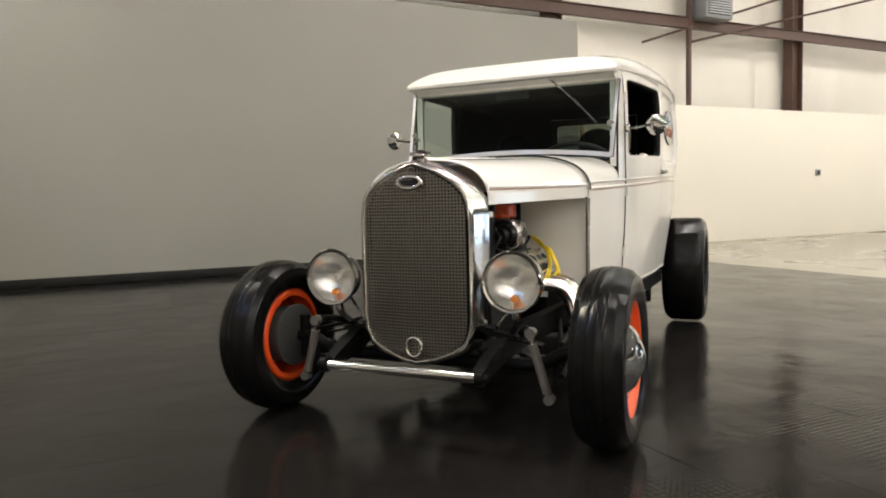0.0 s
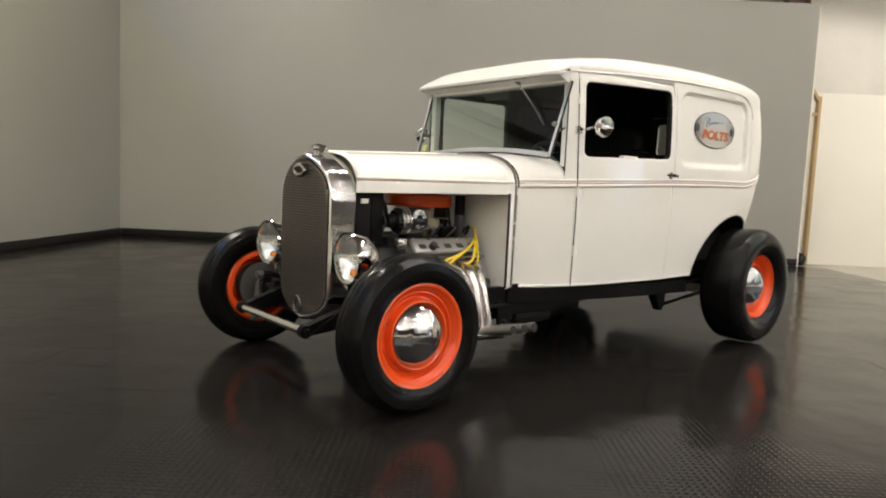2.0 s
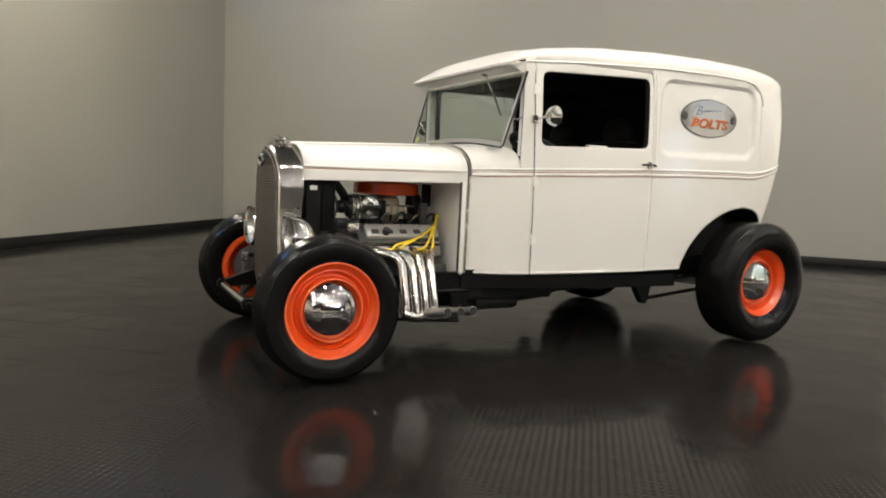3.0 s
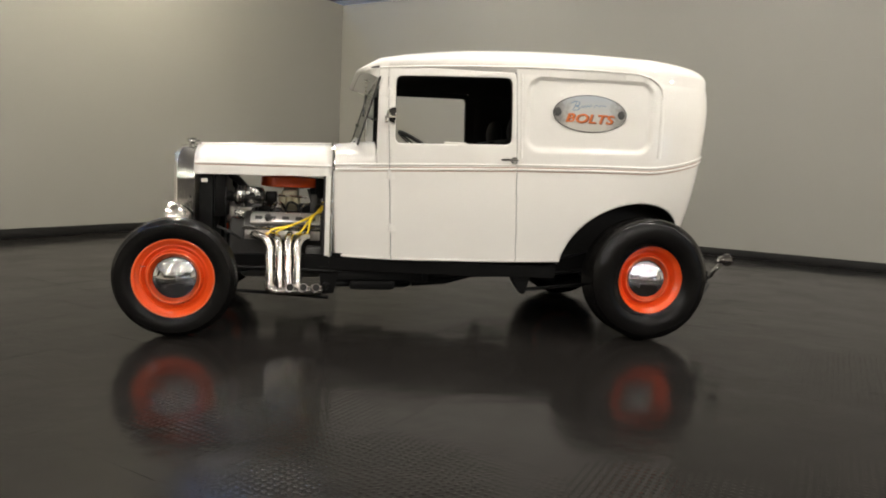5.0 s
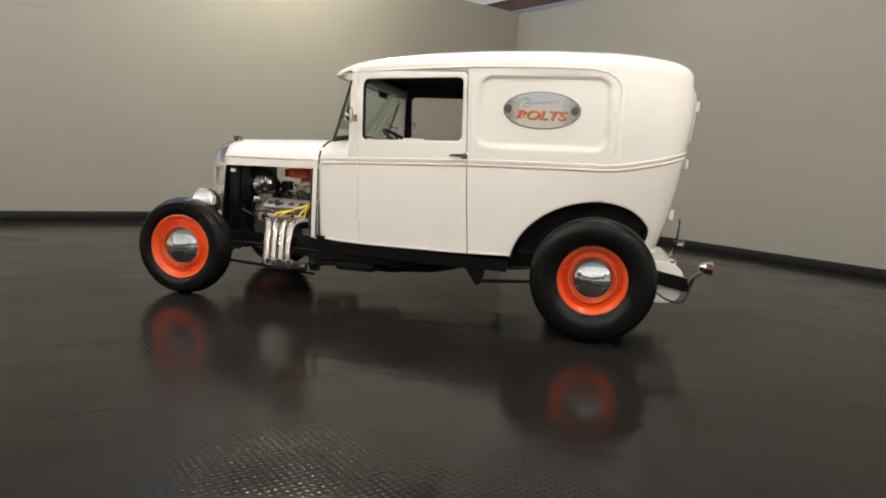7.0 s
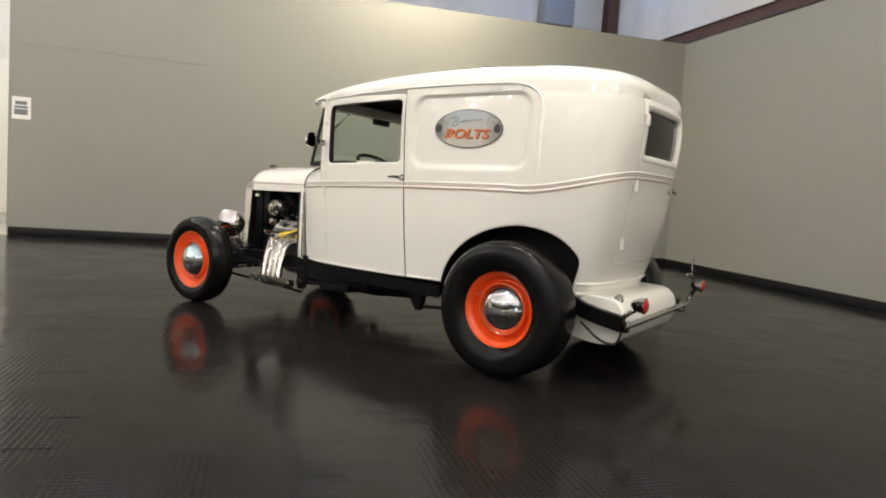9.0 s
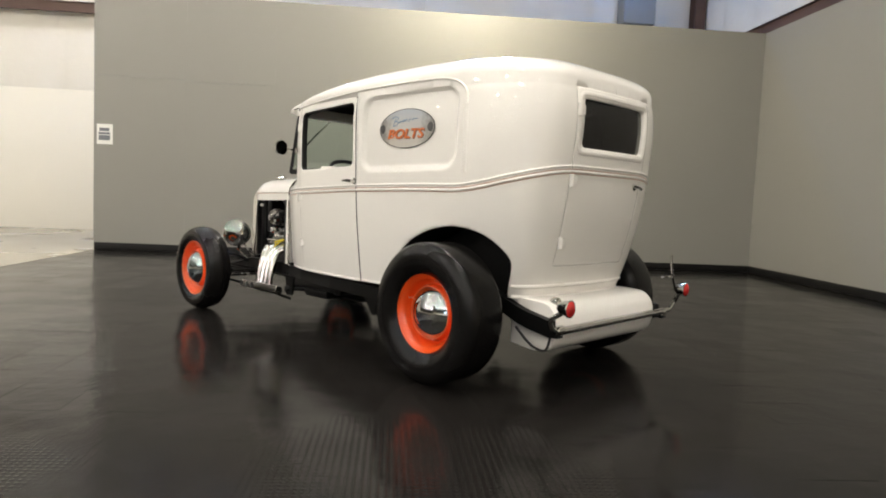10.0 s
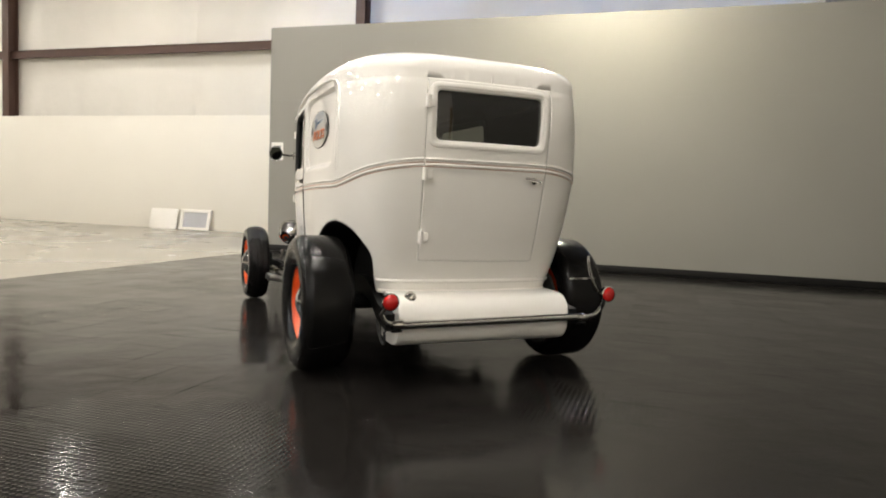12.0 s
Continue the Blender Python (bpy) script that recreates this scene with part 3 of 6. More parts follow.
def shell(keep, rims, out=0.0):
    """The faces kept of the half shell, with their rims drawn to the outlines. rims: (mask, outline, gap)."""
    sz = SZ.copy()
    for m, poly, gap in rims:
        for i in range(NU + 1):
            for k in range(NV + 1):
                cells = m[max(0, i - 1):i + 1, max(0, k - 1):k + 1]
                if cells.any() and not cells.all():
                    (a, b), w = nearest(poly, *SZ[i, k])
                    if i == NU:
                        a = S_END
                    sz[i, k] = (a + w[0] * gap, b + w[1] * gap) if i < NU else (S_END, b + w[1] * gap)
    verts, faces = {}, []
    for i, k in zip(*np.nonzero(keep)):
        f = []
        for a, b in ((i, k), (i + 1, k), (i + 1, k + 1), (i, k + 1)):
            if (a, b) not in verts:
                lift = out * min(1, max(0, (1.475 - sz[a, b, 1]) / 0.08))
                verts[(a, b)] = skin(min(S_END, max(0, sz[a, b, 0])), sz[a, b, 1], lift)
                if a == NU:
                    verts[(a, b)].y = 0.0
            f.append((a, b))
        faces.append(f)
    return verts, faces


def to_bm(bm, verts, faces, sign):
    made = {k: bm.verts.new((v.x, v.y * sign, v.z)) for k, v in verts.items()}
    for f in faces:
        f = [made[k] for k in f]
        try:
            bm.faces.new(f if sign > 0 else f[::-1])
        except ValueError:
            pass
    return made


def crown(x):
    return float(np.interp(x, [0.918, 1.05, 1.20, 1.38, 1.56, 1.92, 2.29, 2.66, 2.9], [1.474, 1.568, 1.601, 1.629, 1.649, 1.671, 1.681, 1.679, 1.666]))


# gap points outwards or inwards of an outline, by the sense in which it runs
keep_body = ~(IN["door"] | IN["back"] | IN["arch"])
# ahead of the front posts only the cowl sides stay, up to the moulding
keep_body[:NC] &= np.array([[cs[i, k, 1] < belt(cs[i, k, 0]) + 0.0135 for k in range(NV)] for i in range(NC)])
v_body, f_body = shell(keep_body, [(IN["door"], DOOR, 0.0015), (IN["back"], BACK_DOOR, 0.0006), (IN["arch"], ARCH, 0.0)])
v_door, f_door = shell(IN["door"] & ~IN["window"], [(IN["door"], DOOR, -0.0012), (IN["window"], WINDOW, 0.0)], 0.004)
v_back, f_back = shell(IN["back"] & ~IN["back_window"], [(IN["back"], BACK_DOOR, -0.0006), (IN["back_window"], BACK_WINDOW, 0.0)])

# roof: rings from the eave and the visor's edge in to the spine
bm = bmesh.new()
EAVE_TOP = [skin(s, Z_EAVE + 0.045) for s in us[NC:]]
front_edge = [Vector((x, y, 0)) for x, y in catmull2([(0.918, 0.0), (0.9195, 0.20), (0.922, 0.40), (0.930, 0.50), (0.948, 0.545), (0.975, 0.559), (1.00, 0.556)], 6)]


def visor_z(x):
    """Height of the visor's edge, which climbs to the eave at its ends."""
    return float(np.interp(x, [0.918, 0.95, 1.0, 1.045], [1.470, 1.471, 1.487, 1.5]))


FRONT = [Vector((p.x, p.y, visor_z(p.x))) for p in front_edge]
ring0 = FRONT + EAVE_TOP
NR = 26
RING_X = np.array([p.x for p in ring0])
RING_Y = np.array([p.y for p in ring0])
RING_Z = np.array([p.z for p in ring0])


def roof_top(x):
    """Height of the spine, which rounds down to the eave at the back."""
    c = crown(min(x, 2.9))
    a = min(1.0, max(0.0, (x - 2.58) / (3.127 - 2.58)))
    return 1.5 + (c - 1.5) * max(0.0, 1 - a ** 3.3) ** (1 / 3.3)


def roof_z(x, y):
    w, e = float(np.interp(x, RING_X, RING_Y)), float(np.interp(x, RING_X, RING_Z))
    f = max(0.0, 1 - min(1.0, abs(y) / w) ** 3.6) ** (1 / 3.6) if w > 1e-4 else 0.0
    return e + max(0.0, roof_top(x) - e) * f


for sign in (1, -1):
    rows = []
    for p in ring0:
        col = []
        sx = min(2.80, max(1.25, p.x))
        for j in range(NR + 1):
            t = (j / NR) ** 1.7
            x, y = p.x + (sx - p.x) * t, p.y * (1 - t)
            col.append(bm.verts.new((x, y * sign, p.z if j == 0 else roof_z(x, y))))
        rows.append(col)
    for p, q in zip(rows, rows[1:]):
        for j in range(NR):
            f = (p[j], q[j], q[j + 1], p[j + 1])
            bm.faces.new(f if sign < 0 else f[::-1])
    to_bm(bm, v_body, f_body, sign)
bmesh.ops.remove_doubles(bm, verts=bm.verts, dist=0.0004)
bmesh.ops.recalc_face_normals(bm, faces=bm.faces)
body = part("body", bm, [PAINT, INNER], CAR, "cream white steel panel body with rounded corners", angle=40)
# the cut edges are dark as well, so that the door gaps look shaded
thick(body, 0.028, -1.0, 1, 1)

# painted underside of the visor
lin = bmesh.new()
edge = [p for p in front_edge]
for sg in (1, -1):
    rows = []
    for p in edge:
        inner = Vector((1.046, min(p.y, 0.53) * 0.99, 1.446))
        z0 = visor_z(p.x)
        lip = [lin.verts.new((p.x + dx, sg * p.y, z0 + dz)) for dx, dz in ((-0.001, -0.001), (-0.0005, -0.006), (0.003, -0.009))]
        rows.append(lip + [lin.verts.new(((p.x + 0.010) * (1 - k / 4) + inner.x * k / 4, sg * (p.y * 0.99 * (1 - k / 4) + inner.y * k / 4), (z0 - 0.010) * (1 - k / 4) + inner.z * k / 4)) for k in range(5)])
    for p, q in zip(rows, rows[1:]):
        for k in range(7):
            lin.faces.new((p[k], p[k + 1], q[k + 1], q[k]))
part("visor_lining", lin, PAINT, body, "cream white underside of the visor")


def sweep(path, normals, w, h, n=6):
    """A half-round strip on a surface along a path; w across, h proud."""
    secs = []
    for i, (p, nn) in enumerate(zip(path, normals)):
        d = (path[min(i + 1, len(path) - 1)] - path[max(i - 1, 0)]).normalized()
        side = d.cross(nn).normalized()
        secs.append([p + side * (w / 2) * math.cos(math.pi * k / n) + nn * (h * math.sin(math.pi * k / n) - 0.0008) for k in range(n + 1)])
    return loft(secs)


for sign in (-1, 1):
    bm = bmesh.new()
    to_bm(bm, v_door, f_door, sign)
    bmesh.ops.recalc_face_normals(bm, faces=bm.faces)
    if sum(f.normal.y * sign for f in bm.faces) < 0:
        bmesh.ops.reverse_faces(bm, faces=bm.faces)
    door = part("door", bm, [PAINT, INNER], CAR, "cream white closed car door with open window")
    thick(door, 0.036, -1.0, 1, 1)
    # door handle: rose, neck and lever
    hs, hz = SX(1.822), 1.008
    o = skin(hs, hz)
    bm = bmesh.new()
    lathe(bm, [(0, 0), (0.021, 0), (0.021, 0.004), (0.012, 0.008), (0.009, 0.03), (0, 0.03)], 20, pose(o.x, sign * o.y, o.z, 0, 0, 0 if sign > 0 else 180))
    tube(bm, smooth_path([(o.x + 0.012, sign * (o.y + 0.034), o.z), (o.x - 0.03, sign * (o.y + 0.038), o.z + 0.003), (o.x - 0.085, sign * (o.y + 0.03), o.z + 0.001)], 4), [0.009] * 5 + [0.0075] * 3 + [0.005], 10)
    part("handle", bm, CHROME, door, "chrome lever handle")
    # dark strips laid on the shut lines for the shade in the gaps
    for pts in ([(SX(1.8685), 0.422), (SX(1.8365), 0.985)], [(SX(1.1425), 0.412), (SX(1.0965), 1.44)]):
        (a, b), (c, d) = pts
        path = [skin(a + (c - a) * q / 40, b + (d - b) * q / 40, -0.0008) for q in range(41)]
        nor = [skin_normal(a + (c - a) * q / 40, b + (d - b) * q / 40) for q in range(41)]
        for p, n in zip(path, nor):
            p.y *= sign
            n.y *= sign
        part("seal_or_gap_strip", sweep(path, nor, 0.0050, 0.0010), SEAM, door, "dark strip for the shade in the door gap")
    # hinges
    for z in (1.355, 0.895, 0.595):
        o = skin(SX(1.144 - 0.05 * (z - 0.36) / 1.13), z)
        bm = bmesh.new()
        tube(bm, [(o.x - 0.004, sign * (o.y + 0.010), o.z - 0.026), (o.x - 0.004, sign * (o.y + 0.010), o.z + 0.026)], 0.009, 10)
        box(bm, o.x - 0.004, o.x + 0.034, sign * (o.y + 0.001), sign * (o.y + 0.011), o.z - 0.019, o.z + 0.019, 0.002)
        part("hinge", bm, PAINT, door, "white painted hinge")

# chipped paint beside the lower left hinge
for x, z, dz, w in ((1.172, 0.615, 0.020, 0.007), (1.186, 0.592, 0.014, 0.005), (1.165, 0.578, 0.010, 0.009), (1.20, 0.63, 0.008, 0.004)):
    path = [skin(SX(x), z + dz * (q / 6 - 0.5)) for q in range(7)]
    nor = [skin_normal(SX(x), z)] * 7
    for p in path:
        p.y *= -1
    part("paint_chip", sweep(path, [Vector((n.x, -n.y, n.z)) for n in nor], w, 0.0012), RUST, CAR, "brown chip in the door paint")

bm = bmesh.new()
for sign in (1, -1):
    to_bm(bm, v_back, f_back, sign)
bmesh.ops.remove_doubles(bm, verts=bm.verts, dist=0.0006)
bmesh.ops.recalc_face_normals(bm, faces=bm.faces)
back_door = part("rear_door", bm, [PAINT, INNER], CAR, "cream white closed rear door with dark window")
if back_door.data.polygons[0].normal.x < 0:
    back_door.data.flip_normals()
thick(back_door, 0.036, -1.0, 0, 1)


def strip_on_skin(name, sz, w, h, material, parent, sign, label="", out=0.0):
    path = [skin(s, z, out) for s, z in sz]
    nor = [skin_normal(s, z) for s, z in sz]
    for p, n in zip(path, nor):
        p.y *= sign
        n.y *= sign
    return part(name, sweep(path, nor, w, h), material, parent, label)


# belt mouldings with their pinstripes, cut at the doors
cuts = [(0.004, SX(1.115)), (SX(1.121), SX(1.8335)), (SX(1.8395), BACK_S - 0.003)]
for sign in (-1, 1):
    for a, b in cuts + [(BACK_S + 0.003, S_END)]:
        ss = np.linspace(a, b, max(6, int((b - a) / 0.02)))
        proud = 0.004 if a == SX(1.121) else 0.0
        strip_on_skin("moulding", [(s, belt(s) + 0.0135) for s in ss], 0.013, 0.0075, PAINT, body, sign, out=proud)
        strip_on_skin("moulding", [(s, belt(s) - 0.0135) for s in ss], 0.013, 0.0075, PAINT, body, sign, out=proud)
        strip_on_skin("pinstripe", [(s, belt(s) - 0.002) for s in ss], 0.0052, 0.0013, PIN, body, sign, "thin orange pinstripe", out=proud)
        strip_on_skin("pinstripe", [(s, belt(s) - 0.0235) for s in ss], 0.0052, 0.0013, PIN, body, sign, "thin orange pinstripe", out=proud)
    # drip moulding above the door, which turns down behind the panel
    ss = [(s, float(np.interp(plan(s)[0], [1.05, 1.5, 1.85, 2.26, 2.5], [1.490, 1.517, 1.533, 1.544, 1.544]))) for s in np.linspace(S_POST, SX(2.50), 60)]
    s0, z0 = ss[-1]
    for k in range(1, 17):
        t = k / 16 * math.pi / 2
        ss.append((s0 + 0.20 * math.sin(t), z0 - 0.11 * (1 - math.cos(t))))
    ss += [(ss[-1][0] + 0.004, ss[-1][1] - 0.03)]
    path, nor = [], []
    for s, z in ss:
        p, n = skin(s, min(z, 1.499)), skin_normal(s, 1.49)
        if z > 1.5:
            # the roof rounds in above the eave
            f = min(0.98, (z - 1.5) / (roof_top(p.x) - 1.5))
            p.y *= (1 - f ** 3.6) ** (1 / 3.6)
            p.z = z
        path.append(Vector((p.x, p.y * sign, p.z)))
        nor.append(Vector((n.x, n.y * sign, n.z)))
    part("drip_moulding", sweep(path, nor, 0.013, 0.010), PAINT, body)
    # soft raised edges beside the panel, behind it and next to the door
    strip_on_skin("panel_edge", [(ss[-1][0], ss[-1][1] - 0.34 * q / 24) for q in range(25)], 0.030, 0.0045, PAINT, body, sign)
    strip_on_skin("panel_edge", [(SX(1.838) + (SX(1.861) - SX(1.838)) * q / 24, 1.496 - 0.47 * q / 24) for q in range(25)], 0.016, 0.0035, PAINT, body, sign)
    # raised frame round the rear window and hem round the lower edge
    ss = [(s, z_low(s) + 0.008) for s in np.linspace(SX(1.874), SX(2.12), 16)]
    strip_on_skin("sill_bead", ss, 0.016, 0.006, PAINT, body, sign)
    ss = [(s, z_low(s) + 0.008) for s in np.linspace(SX(1.147), SX(1.862), 30)]
    strip_on_skin("sill_bead", ss, 0.016, 0.006, PAINT, body, sign, out=0.004)
    strip_on_skin("sill_bead", [(s, z_low(s) + 0.008) for s in np.linspace(0.002, SX(1.139), 16)], 0.016, 0.006, PAINT, body, sign)
    ss = [(s, z_low(s) + 0.062) for s in np.linspace(SX(2.955), S_END, 24)]
    strip_on_skin("tail_bead", ss, 0.02, 0.010, PAINT, body, sign)
    ss = [(s, z_low(s) + 0.006) for s in np.linspace(SX(2.955), S_END, 24)]
    strip_on_skin("tail_bead", ss, 0.022, 0.012, PAINT, body, sign)
    ring = rounded([(s_of_y(0.312), 1.184), (S_END, 1.184), (S_END, 1.472), (s_of_y(0.312), 1.472)], [0.045, 0.001, 0.001, 0.045])
    lo = [p for p in ring if p[1] < 1.328 and p[0] < S_END - 0.002]
    hi = [p for p in ring if p[1] >= 1.328 and p[0] < S_END - 0.002]
    order = [(S_END, 1.472)] + sorted(hi, key=lambda p: math.atan2(p[1] - 1.328, p[0] - S_END - 0.2)) + sorted(lo, key=lambda p: math.atan2(p[1] - 1.328, p[0] - S_END - 0.2) % (2 * math.pi)) + [(S_END, 1.184)]
    dense = []
    for (a, b), (c, d) in zip(order, order[1:]):
        for q in range(4):
            dense.append((a + (c - a) * q / 4, b + (d - b) * q / 4))
    dense.append(order[-1])
    strip_on_skin("window_moulding", dense, 0.028, 0.006, PAINT, back_door, sign)

# dark strips that stand for the shade in the rear door's side gaps
for sign in (-1, 1):
    strip_on_skin("seal_or_gap_strip", [(BACK_S - 0.0004, z) for z in np.linspace(0.625, 1.44, 60)], 0.0022, 0.0008, SEAM, back_door, sign, "dark strip for the gap shade beside the rear door")

# rear glass
bm = bmesh.new()
g = [[skin(s_of_y(0.30) + (S_END - s_of_y(0.30)) * i / 8, 1.195 + 0.27 * k / 4, -0.02) for k in range(5)] for i in range(9)]
full = g + [[Vector((p.x, -p.y, p.z)) for p in col] for col in g[-2::-1]]
rows = [[bm.verts.new(p) for p in col] for col in full]
for p, q in zip(rows, rows[1:]):
    for k in range(4):
        bm.faces.new((p[k], q[k], q[k + 1], p[k + 1]))
rear_glass = part("pane", bm, DARK_GLASS, back_door, "dark tinted rear window glass")
rear_glass.visible_shadow = False
# rear door handle and hinges
o = skin(s_of_y(0.272), 1.035)
bm = bmesh.new()
lathe(bm, [(0, 0), (0.018, 0), (0.018, 0.004), (0.009, 0.008), (0.008, 0.032), (0, 0.032)], 18, pose(o.x, 0.272, o.z, 0, 0, 0), "x")
tube(bm, smooth_path([(o.x + 0.034, 0.292, o.z - 0.008), (o.x + 0.037, 0.268, o.z), (o.x + 0.034, 0.205, o.z + 0.010)], 4), 0.0085, 10)
part("handle", bm, CHROME, back_door, "chrome lever handle")
for z in (1.385, 1.045, 0.735):
    o = skin(BACK_S, z)
    bm = bmesh.new()
    tube(bm, [(o.x + 0.014, -o.y, o.z - 0.030), (o.x + 0.014, -o.y, o.z + 0.030)], 0.0135, 12)
    box(bm, o.x + 0.001, o.x + 0.020, -o.y - 0.004, -o.y + 0.038, o.z - 0.024, o.z + 0.024, 0.003)
    part("hinge", bm, PAINT, back_door, "white painted hinge")

# ---- cowl ----
def hood_section(w, top, low, n=30, p=3.2, base=0.895, q=2.3):
    """Half arch over the engine from the middle line down to the lower edge, as (y, z)."""
    pts = []
    for i in range(n + 1):
        t = (math.pi / 2) * (i / n)
        pts.append((w * abs(math.sin(t)) ** (2 / p), base + (top - base) * abs(math.cos(t)) ** (2 / q)))
    for k in range(1, 9):
        pts.append((w, base + (low - base) * k / 8))
    return pts


def arch_loft(stations, mats, name, parent, label, t=0.012, tuck=False):
    """stations: x, half width, crown, lower edge, base."""
    secs = []
    for x, w, top, low, base, *pq in stations:
        half = hood_section(w, top, low, base=base, p=pq[0] if pq else 3.2, q=pq[1] if pq else 2.3)
        if tuck:
            half = [(y - inset(0.0, z) * (0.5 + 0.5 * (x - COWL_X0) / (COWL_X1 - COWL_X0)) * min(1, y / w), z) for y, z in half]
        secs.append([(x, -y, z) for y, z in half[::-1]] + [(x, y, z) for y, z in half[1:]])
    ob = part(name, loft(secs), mats, parent, label, angle=50)
    if ob.data.polygons[len(half)].normal.z < 0:
        ob.data.flip_normals()
    return thick(ob, t, -1.0, 0, 0)


def blend(a, b, n, ease=False):
    out = []
    for i in range(n + 1):
        t = i / n
        if ease:
            t = t * t * (3 - 2 * t)
        out.append(tuple(p + (q - p) * (i / n if k == 0 else t) for k, (p, q) in enumerate(zip(a, b))))
    return out


COWL_X0, COWL_X1 = 0.808, 1.045


def cowl_w(x):
    """Half width of the cowl, in line with the body's outline."""
    return float(np.interp(x, _p[:60 * 8, 0], _p[:60 * 8, 1]))


cowl = arch_loft([(x, cowl_w(x), *rest) for x, w, *rest in blend((COWL_X0, 0.452, 1.068, 0.900, 0.905), (COWL_X1 + 0.002, 0.55, 1.098, 0.925, 0.955), 14)], PAINT, "cowl", CAR, "cream white cowl panel", 0.02, True)
# chrome band between hood and cowl
half = hood_section(0.4555, 1.0715, 0.405, base=0.905)
bm = bmesh.new()
pts = [Vector((COWL_X0 + 0.004, -y, z)) for y, z in half[::-1]] + [Vector((COWL_X0 + 0.004, y, z)) for y, z in half[1:]]
tube(bm, [p for p in pts if p.z > 0.868], 0.0085, 8, up=(1, 0, 0))
part("cowl_band", bm, CHROME, CAR, "chrome band between hood and cowl")
# firewall and the flanges beside the opening
wall = [(-y, z) for y, z in hood_section(0.435, 1.048, 0.40, base=0.90)[::-1]] + [(y, z) for y, z in hood_section(0.435, 1.048, 0.40, base=0.90)[1:]]
fw = prism(wall, 0.012, Matrix(((0, 0, 1, 0.79), (1, 0, 0, 0), (0, 1, 0, 0), (0, 0, 0, 1))))
firewall = part("firewall", fw, PAINT, CAR, "cream white firewall panel", smooth=False)
for sign in (-1, 1):
    part("flange", boxed(0.769, 0.797, sign * 0.446 - 0.006, sign * 0.446 + 0.006, 0.41, 0.872, 0.003), PAINT, firewall)
    part("hood_lacing", tubed([(0.806, sign * 0.446, 0.412), (0.806, sign * 0.452, 0.868)], 0.008, 8), DULL_CHROME, firewall, "dull metal lacing strip beside the cowl")
    part("seal_or_gap_strip", boxed(0.757, 0.7685, sign * 0.453 - 0.004, sign * 0.453 + 0.004, 0.41, 0.872, 0.002), SEAM, firewall, "black rubber edge seal")

# ---- hood ----
hood = arch_loft(blend((0.012, 0.256, 1.029, 0.850, 0.885, 2.4, 2.0), (0.800, 0.450, 1.066, 0.868, 0.905, 3.2, 2.3), 16), PAINT, "hood", CAR, "cream white hood top without side panels", 0.006)
for sign in (-1, 1):
    pts = [Vector((x, sign * (0.2545 + 0.1945 * (x - 0.012) / 0.788), 0.906 + 0.012 * (x - 0.012) / 0.788)) for x in np.linspace(0.014, 0.796, 20)]
    nor = [Vector((-0.24, sign, 0)).normalized()] * 20
    part("crease", sweep([p + Vector((0, 0, 0.010)) for p in pts], nor, 0.014, 0.006), PAINT, hood)
    part("pinstripe", sweep(pts, nor, 0.0052, 0.0013), PIN, hood, "thin orange pinstripe")
bm = bmesh.new()
tube(bm, [(0.014, 0, 1.0315), (0.80, 0, 1.0685)], 0.006, 8)
part("hood_hinge", bm, PAINT, hood)

# ---- grille shell ----
SHELL = [(0.0, 1.022), (0.06, 1.006), (0.12, 0.980), (0.172, 0.949), (0.207, 0.914), (0.227, 0.870), (0.233, 0.80), (0.233, 0.60), (0.233, 0.43), (0.228, 0.375),
         (0.205, 0.325), (0.16, 0.295), (0.08, 0.265), (0.0, 0.252)]


def ring_of(scale_y, dz, x, prow=0.0, back=False):
    half = [(y * scale_y, (z - 0.64) * (1 + dz) + 0.64) for y, z in SHELL]
    pts = [(x - prow * (1 - abs(y) / 0.233), y, z) for y, z in half] + [(x - prow * (1 - abs(y) / 0.233), -y, z) for y, z in half[-2:0:-1]]
    if back:
        # the sides of the shell grow shallower towards the foot
        pts = [(-0.085 + (x + 0.085) * float(np.interp(z, [0.26, 0.45, 0.70, 0.88], [0.55, 0.72, 0.95, 1.0])), y, z) for x, y, z in pts]
    return pts


secs = [ring_of(0.885, -0.075, -0.082, 0.014), ring_of(0.90, -0.066, -0.094, 0.012), ring_of(0.94, -0.040, -0.099, 0.011), ring_of(0.985, -0.012, -0.094, 0.010), ring_of(1.0, 0.0, -0.082, 0.008),
        ring_of(1.02, 0.002, -0.05, 0, True), ring_of(1.050, 0.006, -0.02, 0, True), ring_of(1.078, 0.010, 0.006, 0, True), ring_of(1.088, 0.011, 0.016, 0, True), ring_of(1.05, -0.01, 0.016, 0, True)]
shell_part = part("grille_shell", loft(secs, close=True), WAVY_CHROME, CAR, "polished chrome radiator grille shell", angle=50)
# badge, crank hole, filler cap
bm = bmesh.new()
N = 40
rows = []
for i in range(N):
    t = 2 * math.pi * i / N
    rows.append([bm.verts.new((-0.128 - 0.010 * math.sin(k / 6 * math.pi), (0.046 + 0.012 * math.cos(k / 6 * math.pi)) * math.cos(t), 0.938 + (0.021 + 0.012 * math.cos(k / 6 * math.pi)) * math.sin(t))) for k in range(7)])
for i in range(N):
    for k in range(6):
        bm.faces.new((rows[i][k], rows[(i + 1) % N][k], rows[(i + 1) % N][k + 1], rows[i][k + 1]))
bmesh.ops.recalc_face_normals(bm, faces=bm.faces)
part("badge_ring", bm, CHROME, shell_part, "chrome oval badge ring")
